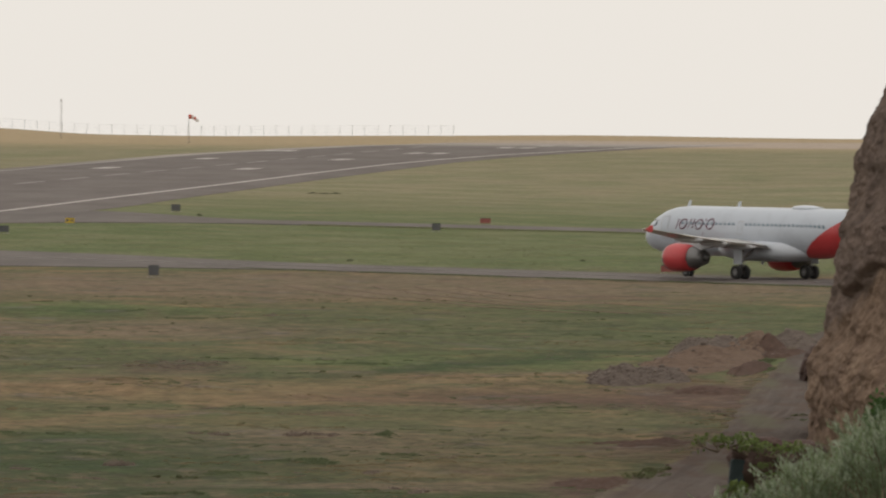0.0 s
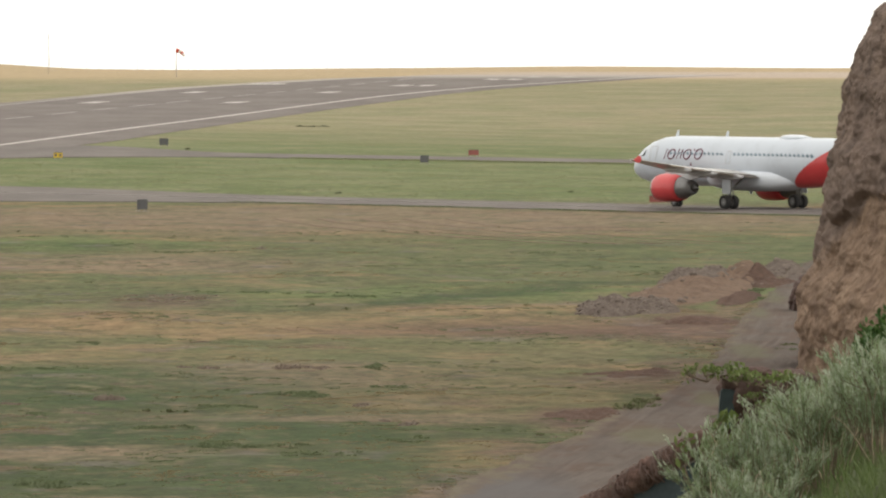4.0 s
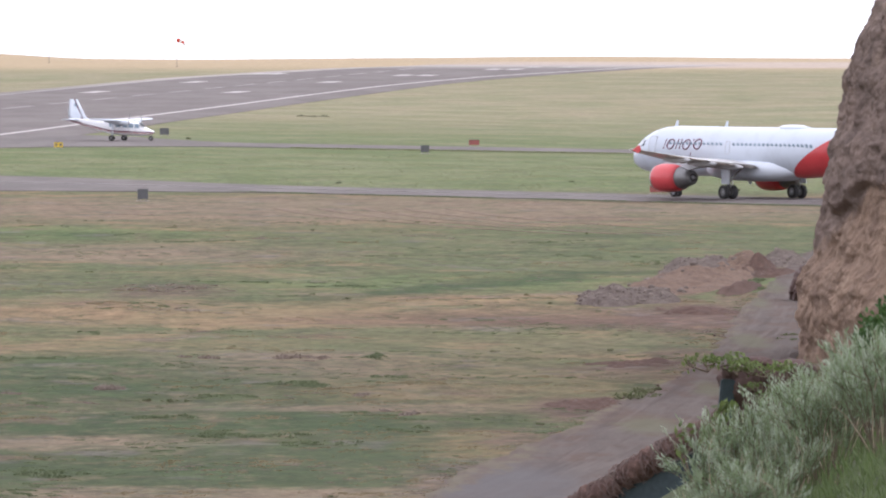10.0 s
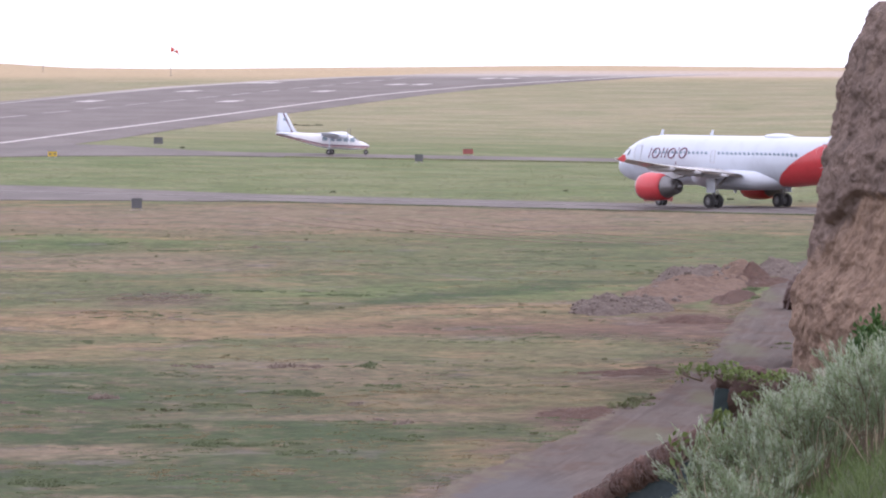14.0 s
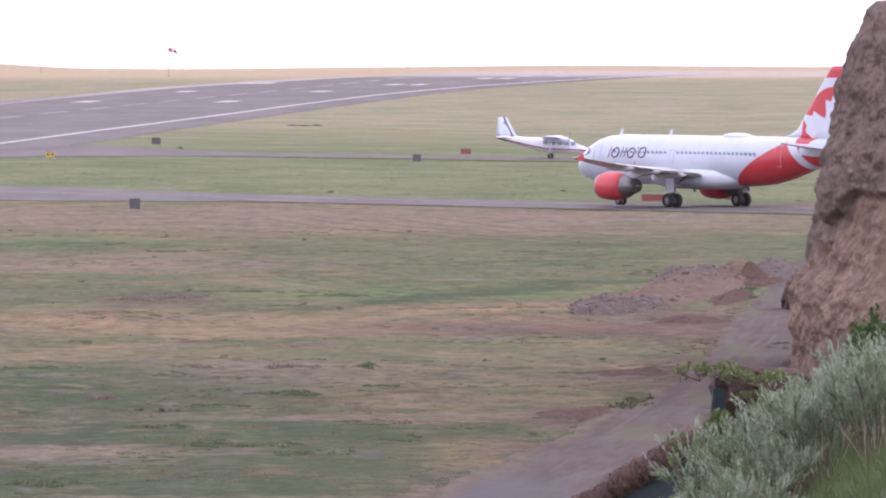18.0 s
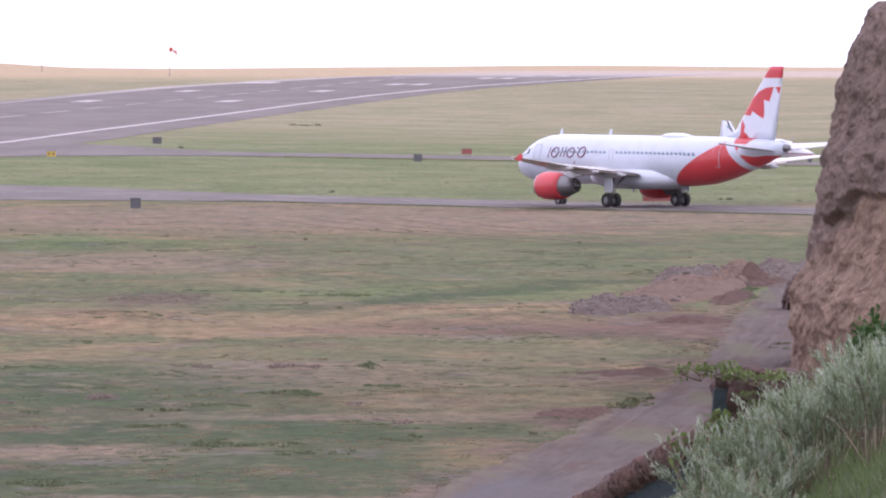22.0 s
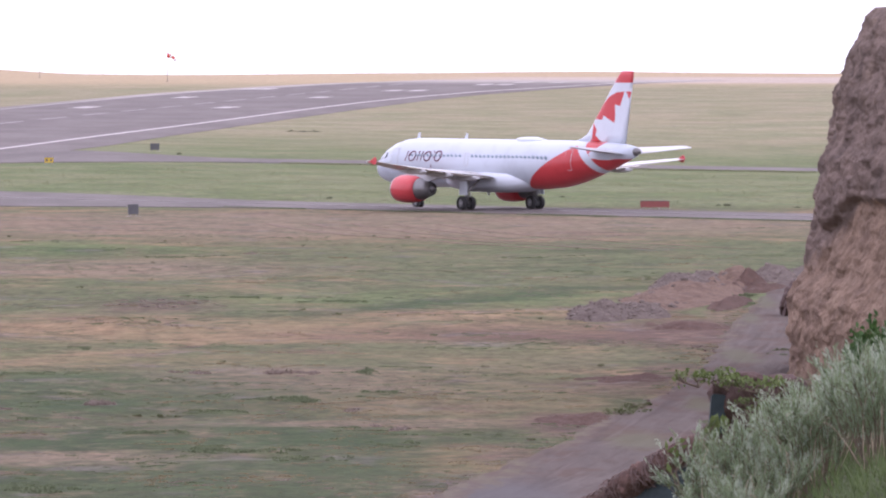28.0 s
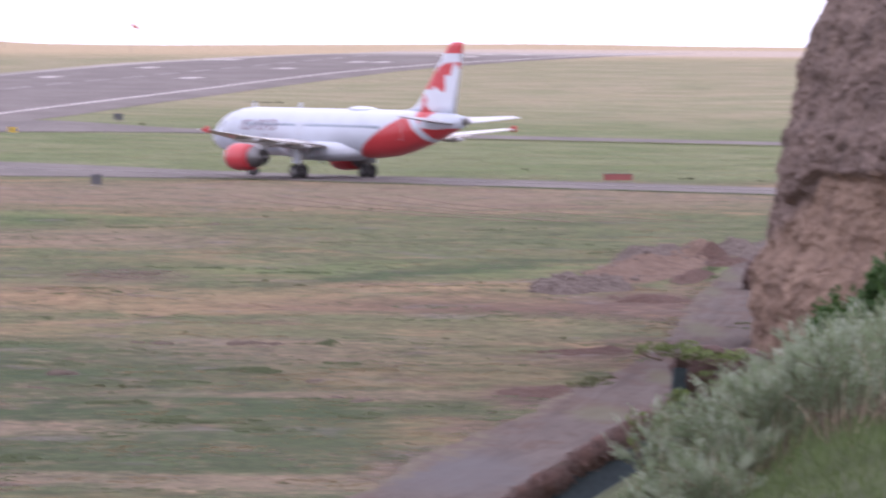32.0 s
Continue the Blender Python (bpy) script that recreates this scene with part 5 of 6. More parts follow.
def shrub(name, label, stems, high, reach, per_stem, leaf, material, twig, seed, category="shrub", low=0.25):
    rng = np.random.default_rng(seed)
    thing = new(name)
    bm = bmesh.new()
    pts, ways = [], []
    for i in range(stems):
        a, lean = rng.uniform(0, 6.283), rng.uniform(0.05, 1.0)
        top = Vector((reach * lean * math.cos(a), reach * lean * math.sin(a), high * rng.uniform(0.65, 1.05) * (1 - 0.35 * lean)))
        foot = Vector((0.12 * math.cos(a), 0.12 * math.sin(a), 0.0))
        bend = Vector((rng.normal(0, 0.06), rng.normal(0, 0.06), 0.12 * high))
        curve = [foot.lerp(top, t) + bend * (4 * t * (1 - t)) for t in (0, 0.25, 0.5, 0.75, 1)]
        girth = twig * rng.uniform(0.7, 1.5) * (1.5 if i % 5 == 0 else 1.0)
        for j, (p, q) in enumerate(zip(curve, curve[1:])):
            tube(bm, p, q, girth * (1 - 0.2 * j), girth * (0.8 - 0.2 * j), 4)
        for t in rng.uniform(low, 1.02, per_stem if i % 5 else per_stem // 5) ** 0.8:
            k = min(3, int(t * 4))
            p = curve[k].lerp(curve[k + 1], min(1.15, t * 4 - k))
            w = (curve[k + 1] - curve[k]).normalized()
            pts.append((p.x + rng.normal(0, 0.02), p.y + rng.normal(0, 0.02), p.z + rng.normal(0, 0.02)))
            ways.append((w.x * 0.8, w.y * 0.8, w.z * 0.8 + 0.3))
    tagged(part("twigwork", bm, M_TWIG, thing, "thin brown stems"), kind="stuff")
    foliage = triangles("foliage", leaves_on(np.array(pts), np.array(ways), leaf[0], leaf[1], 0.42), material)
    foliage.parent = thing
    tagged(foliage, kind="stuff")
    return tagged(thing, label, category)


def planted(ob, x, y, size=1.0, turn=0.0, sink=0.03):
    return copy_thing(ob, pose(x, y, land(x, y) - sink, 0, 0, turn) @ Matrix.Scale(size, 4))


def plume_shrub(label, seed):
    """Arching stems set with upright sprays of narrow leaves, and bare pale stalks between them."""
    rng = np.random.default_rng(seed)
    thing = new("silver_shrub")
    wood, stalks = bmesh.new(), bmesh.new()
    pts, ways, young = [], [], []
    for i in range(46):
        a, lean = rng.uniform(0, 6.283), rng.uniform(0.05, 1.0)
        bare = i % 4 == 0
        top = Vector((0.5 * lean * math.cos(a), 0.5 * lean * math.sin(a), rng.uniform(0.45, 0.8) * (1 - 0.25 * lean)))
        foot = Vector((0.13 * math.cos(a), 0.13 * math.sin(a), 0.0))
        bend = Vector((rng.normal(0, 0.05), rng.normal(0, 0.05), 0.10))
        curve = [foot.lerp(top, t) + bend * (4 * t * (1 - t)) for t in (0, 0.2, 0.4, 0.6, 0.8, 1)]
        girth = rng.uniform(0.0035, 0.0065)
        for q, (p, r) in enumerate(zip(curve, curve[1:])):
            tube(stalks if bare else wood, p, r, girth * (1 - 0.12 * q), girth * (0.88 - 0.12 * q), 4)
        for t in ([] if bare else rng.uniform(0.24, 1.0, 10).tolist() + [1.0]):
            k = min(4, int(t * 5))
            p = curve[k].lerp(curve[k + 1], t * 5 - k)
            w = (curve[k + 1] - curve[k]).normalized() * 0.8 + Vector((rng.normal(-0.08, 0.2), rng.normal(0, 0.2), 0.5))
            w.normalize()
            long, pale = rng.uniform(0.12, 0.30) * (1.1 - 0.3 * t), rng.random() < 0.15 + 0.45 * t * t
            tube(wood, p, p + w * long, 0.0022, 0.001, 3)
            for u in rng.uniform(0.0, 1.0, 20):
                q = p + w * long * u
                pts.append((q.x + rng.normal(0, 0.003), q.y + rng.normal(0, 0.003), q.z))
                ways.append(tuple(w))
                young.append(pale and u > 0.3)
    tagged(part("twigwork", wood, M_TWIG, thing, "brown woody stems"), kind="stuff")
    tagged(part("dry_stalkwork", stalks, M_STEM, thing, "pale dry bare stalks"), kind="stuff")
    pts, ways, young = np.array(pts), np.array(ways), np.array(young)
    for name, pick, mat in (("foliage", ~young, M_SAGE), ("young_growth", young, M_TIP)):
        ob = triangles(name, leaves_on(pts[pick], ways[pick], 0.046, 0.0068, 0.30), mat)
        ob.parent = thing
        tagged(ob, kind="stuff")
    return tagged(thing, label, "shrub")


sages = [plume_shrub("bushy silver-green shrub with fine leaves on the slope", q) for q in (1, 2, 3)]
spots = ((1.92, 57.0, 0.68), (2.2, 57.5, 0.78), (2.55, 57.0, 0.80), (1.50, 54.5, 0.56), (1.70, 55.0, 0.66), (2.98, 58.5, 0.94), (2.5, 61.0, 0.74), (2.84, 62.5, 0.88),
         (3.22, 63.5, 1.0), (2.0, 60.0, 0.78), (2.46, 64.0, 0.58), (3.6, 60.0, 1.05), (1.62, 57.5, 0.64), (2.7, 66.0, 0.68), (3.95, 64.0, 1.0), (3.02, 68.0, 0.92), (3.5, 69.0, 1.05),
         (1.33, 53.0, 0.48), (2.14, 62.0, 0.66), (2.3, 63.0, 0.66), (1.78, 60.0, 0.82))
SWAYING = []
for i, (x, y, size) in enumerate(spots):
    base = sages[i % 3]
    SWAYING.append(base)
    if i < 3:
        base.matrix_basis = pose(x, y, land(x, y) - 0.03, 0, 0, 40 * i) @ Matrix.Scale(size, 4)
    else:
        SWAYING[-1] = planted(base, x, y, size / base.scale[0], 53 * i)
    base["group"] = "shrubs on the slope"
leafy = shrub("leafy_bush", "dark green leafy bush behind the silver shrubs", 84, 0.98, 0.30, 80, (0.055, 0.03), M_DARKLEAF, 0.006, 9, "bush", low=0.45)
leafy.matrix_basis = pose(3.25, 74.0, land(3.25, 74.0) - 0.03)
planted(leafy, 3.62, 73.4, 1.3, 70)
olive = shrub("low_bush", "small yellow-green leafy bush at the bank", 18, 0.5, 0.2, 16, (0.05, 0.028), M_GREEN, 0.006, 12, "bush")
olive.matrix_basis = pose(1.95, 68.5, land(1.95, 68.5) - 0.03) @ Matrix.Scale(1.35, 4)
vine = shrub("creeping_weed", "bright green creeping weed over the stony bank", 14, 0.13, 0.28, 11, (0.047, 0.033), M_GREEN, 0.006, 10, "weed")
vine.matrix_basis = pose(2.20, 77.8, 15.82)
for x, z, s in ((2.38, 15.80, 0.75), (2.62, 15.78, 0.9), (2.04, 15.87, 0.6), (2.46, 15.68, 0.45), (2.58, 15.62, 0.5)):
    copy_thing(vine, pose(x, 77.6, z, 0, 0, x * 400) @ Matrix.Scale(s, 4))


def near_grass():
    n = 26000
    x, y = RNG.uniform(1.3, 4.6, n), RNG.uniform(47, 72, n)
    z = np.array([land(a, b) for a, b in zip(x, y)])
    p = np.stack([x, y, z - 0.02], axis=1)
    d = np.stack([RNG.normal(0, 0.35, n), RNG.normal(0, 0.35, n), np.ones(n)], axis=1)
    ob = triangles("slope_grass", leaves_on(p, d, 0.14, 0.007, 0.35), M_LAWN)
    tagged(ob, "fresh green grass between the shrubs", "grass", kind="stuff")


near_grass()

# ------------------------------------------------------------------ stony bank at the foot of the slope


def bank_rock(x, z, size, seed, y=78.0, flat=0.8, long=1.0, tilt=0.0):
    rnd = random.Random(seed)
    bm = bmesh.new()
    bmesh.ops.create_icosphere(bm, subdivisions=4, radius=1.0)
    sx, sz = long * rnd.uniform(0.95, 1.1), flat * rnd.uniform(0.85, 1.1)
    for v in bm.verts:
        p = v.co.copy()
        k = 1 + 0.32 * noise.fractal(p * 1.4 + Vector((seed * 3.7, 0, 0)), 0.8, 2.1, 6) + 0.05 * math.sin(p.x * 7 + seed)
        v.co = Vector((p.x * sx * k, p.y * k, p.z * sz * k)) * size * 1.12
    ob = mesh_object("bank_rock", bm, M_BANK, True)
    ob.location, ob.rotation_euler = (x, y, z), (0, radians(-tilt), rnd.uniform(-0.3, 0.3))
    return tagged(ob, "dark brown earthy boulder on the bank edge", "boulder", group="bank boulders")


for i, (x, z, size, long, flat, tilt) in enumerate((
        (2.34, 15.76, 0.105, 1.3, 0.9, -8), (2.50, 15.72, 0.11, 0.9, 1.3, 5), (2.46, 15.88, 0.07, 1.7, 0.7, 0), (2.63, 15.66, 0.16, 1.0, 1.0, 10),
        (2.44, 15.56, 0.11, 1.0, 1.1, 30), (2.28, 15.44, 0.12, 1.3, 0.8, 25), (2.72, 15.8, 0.13, 1.2, 0.8, 10), (2.42, 15.66, 0.16, 1.2, 1.1, 10), (2.22, 15.40, 0.10, 1.3, 0.9, 20))):
    bank_rock(x, z, size, 20 + i, 78.0, flat, long, tilt)

# ------------------------------------------------------------------ fence with rolls of rusty wire on top, climbing the slope


def fence_y(x):
    """The fence climbs towards the viewer as it runs to the right."""
    return 150.0 - 0.55 * (x - 2.5)


FENCE_TOP = ((0.4, 10.75), (1.2, 11.10), (2.2, 11.62), (2.95, 12.00), (3.55, 12.30), (4.1, 12.62), (5.2, 13.1))


def clad_fence():
    thing = new("clad_fence")
    thing.location = (2.5, fence_y(2.5), land(2.5, fence_y(2.5)))
    org = thing.location
    xs = [0.4 + 0.2 * i for i in range(25)]
    rings = []
    for x in xs:
        top, foot = between(x, FENCE_TOP), land(x, fence_y(x)) - 0.3
        bulge = 0.02 * noise.noise((x * 2, 3, 0))
        rings.append([Vector((x, fence_y(x) + dy + bulge, z)) - org for dy, z in ((-0.02, foot), (-0.02, top), (0.02, top), (0.02, foot))])
    bm = loft(bmesh.new(), rings)
    bmesh.ops.recalc_face_normals(bm, faces=bm.faces)
    part("cladding", bm, M_TEAL, thing, "dark green-blue sheet cladding")
    bm = bmesh.new()
    for a, b in zip(FENCE_TOP, FENCE_TOP[1:]):
        tube(bm, Vector((a[0], fence_y(a[0]) - 0.04, a[1] - 0.02)) - org, Vector((b[0], fence_y(b[0]) - 0.04, b[1] - 0.02)) - org, 0.015, n=8)
    part("top_rail", bm, M_RAIL, thing, "pale flaking top rail")
    for i in range(4):
        x = 0.7 + 1.35 * i
        p = Vector((x, fence_y(x) + 0.07, 0)) - org
        p.z = 0
        bm = tube(bmesh.new(), (p.x, p.y, land(x, fence_y(x)) - org.z - 0.4), (p.x, p.y, between(x, FENCE_TOP) - org.z), 0.045, n=10)
        part("post", bm, M_POST, thing)
    tagged(thing, "fence clad in dark green-blue sheet, climbing the slope", "fence")


def wire_coil(a, b, radius, seed, label):
    """A drawn-out roll of barbed wire: loops that wander in size, with small barbs."""
    rnd = random.Random(seed)
    a, b = Vector((a[0], fence_y(a[0]), a[1])), Vector((b[0], fence_y(b[0]), b[1]))
    way = (b - a).normalized()
    up = Vector((0, 0, 1))
    out = way.cross(up).normalized()
    up = out.cross(way)
    loops, steps = int((b - a).length / 0.085), 20
    verts, faces = [], []
    sizes = [radius * rnd.uniform(0.8, 1.08) for _ in range(loops + 2)]
    lean = [rnd.uniform(-0.10, 0.10) for _ in range(loops + 2)]
    n = loops * steps
    for i in range(n):
        k, f = divmod(i, steps)
        ang = 6.283185 * f / steps
        r = sizes[k] + (sizes[k + 1] - sizes[k]) * f / steps
        le = lean[k] + (lean[k + 1] - lean[k]) * f / steps
        mid = a.lerp(b, i / n) + way * (le * math.sin(ang))
        ray = out * math.cos(ang) + up * math.sin(ang)
        p = mid + ray * r
        for d, e in ((0.010, 0), (0, 0.010), (-0.010, 0), (0, -0.010)):
            verts.append(p + ray * d + way * e)
        if i:
            o = 4 * i
            faces.extend((o - 4 + q, o - 4 + (q + 1) % 4, o + (q + 1) % 4, o + q) for q in range(4))
    ob = from_arrays("wire_coil", [v - a for v in verts], faces, M_WIRE)
    ob.location = a
    return tagged(ob, label, "barbed wire", group="wire on the fence")


def bramble_roll(a, b, radius, seed):
    """A wire roll that dead creeper has filled: a lumpy core of dry matter under a net of twigs."""
    rnd = random.Random(seed)
    coil = wire_coil(a, b, radius, seed, "roll of rusty barbed wire choked with dead brown creeper")
    start, end = Vector((0, 0, 0)), Vector((b[0] - a[0], fence_y(b[0]) - fence_y(a[0]), b[1] - a[1]))
    way = end.normalized()
    out = way.cross(Vector((0, 0, 1))).normalized()
    up = out.cross(way)
    rings, n = [], 26
    for q in range(41):
        f = q / 40
        fat = radius * (0.80 if a[0] < 1.5 else 0.9) * (1 - abs(2 * f - 1) ** 2.2) ** 0.5 + 0.004
        ring = []
        for w in range(n):
            ang = 6.283185 * w / n
            p = start.lerp(end, f) + (out * math.cos(ang) + up * math.sin(ang)) * fat
            k = 1 + 0.45 * noise.noise(p * 5 + Vector((seed, 0, 0))) + 0.25 * noise.noise(p * 15)
            ring.append(start.lerp(end, f) + (out * math.cos(ang) + up * math.sin(ang)) * fat * k)
        rings.append(ring)
    bm = loft(bmesh.new(), rings)
    bmesh.ops.recalc_face_normals(bm, faces=bm.faces)
    part("dead_creeper", bm, M_CREEPER, coil, "matted dry brown creeper", True)
    bm = bmesh.new()
    for _ in range(int(340 * end.length)):
        f, ang = rnd.random(), rnd.uniform(0, 6.283)
        p = start.lerp(end, f) + (out * math.cos(ang) + up * math.sin(ang)) * radius * rnd.uniform(0.85, 1.06)
        turn = ang + rnd.uniform(-0.9, 0.9)
        g = min(1.0, max(0.0, f + rnd.uniform(-0.12, 0.12)))
        r = start.lerp(end, g) + (out * math.cos(turn) + up * math.sin(turn)) * radius * rnd.uniform(0.85, 1.1)
        tube(bm, p, r, 0.006, 0.003, 3)
    tagged(part("twig_net", bm, M_WIRE, coil, "loose dead twigs"), kind="stuff")


clad_fence()
bramble_roll((0.35, 10.70), (1.15, 11.05), 0.16, 1)
bramble_roll((1.0, 10.98), (1.95, 11.42), 0.19, 2)
bramble_roll((1.85, 11.42), (2.75, 11.92), 0.22, 4)
bramble_roll((2.65, 11.95), (3.4, 12.36), 0.22, 3)
bramble_roll((3.3, 12.36), (4.2, 12.82), 0.2, 5)

bm = box(bmesh.new(), -0.058, 0.058, -0.03, 0.03, -0.20, 0.10, 0.012)
ob = mesh_object("marker_board", bm, M_TEAL)
ob.location, ob.rotation_euler = (2.235, 77.85, 15.66), (0, 0.08, 0.2)
tagged(ob, "dark teal panel standing among the brown bank boulders", "board")

# ------------------------------------------------------------------ grass and weeds of the field


def in_track(x, y, room=0.4):
    return between(y, [(r[0], r[1]) for r in TRACK]) - room < x < between(y, [(r[0], r[2]) for r in TRACK]) + room + 1.2


def clumped(name, label, spots, material, blades, lean=0.55):
    """Low rounded clumps of upright blades; spots of (x, y, half width, height)."""
    at = np.array(spots)
    n = len(at) * blades
    r, a = np.sqrt(RNG.uniform(0, 1, n)), RNG.uniform(0, 6.283, n)
    big = np.repeat(at, blades, axis=0)
    ground = np.repeat(np.array([land(x, y) for x, y, *_ in spots]), blades)
    p = np.stack([big[:, 0] + big[:, 2] * r * np.cos(a), big[:, 1] + 1.4 * big[:, 2] * r * np.sin(a), ground - 0.03], axis=1)
    d = np.stack([RNG.normal(0, lean, n), RNG.normal(0, lean, n), np.ones(n)], axis=1)
    d /= np.linalg.norm(d, axis=1, keepdims=True)
    side = np.stack([RNG.normal(0, 1, n), RNG.normal(0, 0.5, n), RNG.normal(0, 0.15, n)], axis=1)
    side /= np.linalg.norm(side, axis=1, keepdims=True)
    ln = (big[:, 3] * (1.05 - 0.75 * r ** 2) * RNG.uniform(0.7, 1.25, n))[:, None] + 0.03
    wd = RNG.uniform(0.02, 0.045, n)[:, None]
    mid = p + d * ln * 0.55
    ob = triangles(name, np.stack([p, mid + side * wd, p + d * ln, mid - side * wd], axis=1), material)
    return tagged(ob, label, "grass", kind="stuff")


def field_growth():
    """Drifts of green sward, of dry grass and of dead weed over the field."""
    rnd = random.Random(41)
    green, dry, dead = [], [], []
    for _ in range(560):
        y = 1 / rnd.uniform(1 / 790, 1 / 345)
        x = rnd.uniform(-0.052, 0.05) * y
        tone = noise.noise((x * 0.11, y * 0.05, 0.5)) + 0.5 * noise.noise((x * 0.4, y * 0.2, 2.5)) + rnd.gauss(0, 0.15)
        if abs(tone) < 0.06 or (x > 14 and y < 520) or in_track(x, y, 1.0):
            continue
        wide, deep = rnd.uniform(0.3, 1.9), rnd.uniform(0.5, 3.0)
        kind = green if tone > 0 else (dry if rnd.random() < 0.75 else dead)
        for _ in range(int(4 + 9 * wide)):
            a, b = x + rnd.gauss(0, wide), y + rnd.gauss(0, deep)
            if not in_track(a, b) and b < 800:
                kind.append((a, b, rnd.uniform(0.16, 0.4), rnd.uniform(0.01, 0.055)))
    # weeds that stand out singly: (x, y, half width, height)
    for x, y, w, h in ((-14.7, 448, 0.7, 0.34), (-18.7, 442, 0.5, 0.2), (-7.2, 484, 0.65, 0.42), (-5.8, 484, 0.55, 0.22), (-3.3, 441, 0.42, 0.2), (-12.2, 521, 0.6, 0.14),
                       (-12.2, 486, 0.45, 0.18), (-10.9, 484, 0.6, 0.22), (-1.2, 422, 0.5, 0.34), (-15.3, 434, 0.8, 0.14), (-2.2, 425, 0.3, 0.2)):
        dead.extend((x + rnd.uniform(-0.6, 0.6) * w, y + rnd.gauss(0, 0.8), w * 0.6, h * rnd.uniform(0.4, 0.85)) for _ in range(5))
    dead.extend((-14.7 + rnd.gauss(0, 0.3), 448 + rnd.gauss(0, 0.5), 0.34, rnd.uniform(0.2, 0.36)) for _ in range(18))
    dead.extend((-15.5 + rnd.gauss(0, 2.0), 592 + rnd.gauss(0, 4.5), 0.3, rnd.uniform(0.02, 0.16)) for _ in range(40))
    dead.extend((-11.5 + rnd.gauss(0, 2.5), 706 + rnd.gauss(0, 3.5), 0.3, rnd.uniform(0.02, 0.14)) for _ in range(22))
    for x, y, w, h in ((-10.0, 458, 1.1, 0.16), (-6.9, 452, 1.3, 0.22), (-5.6, 449, 0.7, 0.16), (-3.1, 486, 0.25, 0.3), (-8.7, 404, 0.55, 0.18), (-11.1, 418, 1.4, 0.2),
                       (-14.2, 371, 1.2, 0.24), (-7.3, 402, 2.2, 0.24), (-4.6, 396, 1.6, 0.2), (-1.5, 408, 1.0, 0.16), (-9.2, 440, 1.3, 0.16), (8.6, 437, 0.8, 0.15), (9.4, 444, 0.6, 0.14), (7.9, 432, 0.5, 0.12), (17.5, 508, 0.4, 0.3),
                       (18.7, 604, 0.5, 0.3), (19.2, 610, 0.5, 0.3), (18.9, 594, 0.3, 0.18), (17.0, 582, 0.5, 0.12), (-8.4, 606, 3.4, 0.16), (-6.0, 600, 2.0, 0.16), (-17.0, 700, 3.0, 0.14)):
        green.extend((x + rnd.uniform(-1, 1) * w, y + rnd.gauss(0, 1.2), rnd.uniform(0.2, 0.5), h * rnd.uniform(0.25, 0.8)) for _ in range(int(8 + 6 * w)))
    # ragged growth and crumbled soil along the edge of the track
    for _ in range(900):
        y = rnd.uniform(350, 600)
        x = between(y, [(r[0], r[1]) for r in TRACK]) + rnd.gauss(0.0, 0.8) + 0.9 * noise.noise((y * 0.07, 3, 3))
        kind = rnd.choice((green, dry, dry, dead, dead))
        kind.append((x, y, rnd.uniform(0.15, 0.5), rnd.uniform(0.01, 0.06)))
    clumped("grass_tufts", "short green grass tufts over the field", green, M_BLADE, 56, 1.0)
    clumped("dry_grass", "dry straw-coloured grass over the field", dry, M_STRAW, 30, 0.8)
    clumped("dead_weeds", "low purple-brown dead weeds over the field", dead, M_DEAD, 60, 1.2)


field_growth()


def tussocks(name, label, x, y, k, high, wide, material, spread=0.5):
    z = np.array([land(a, b) for a, b in zip(x, y)])
    n = len(x) * k
    p = np.repeat(np.stack([x, y, z - 0.02], axis=1), k, axis=0) + RNG.normal(0, 0.16, (n, 3)) * (1, 1, 0)
    d = np.stack([RNG.normal(0, spread, n), RNG.normal(0, spread, n), np.ones(n)], axis=1)
    ob = triangles(name, leaves_on(p, d, high, wide, 0.2), material)
    tagged(ob, label, "grass", kind="stuff")


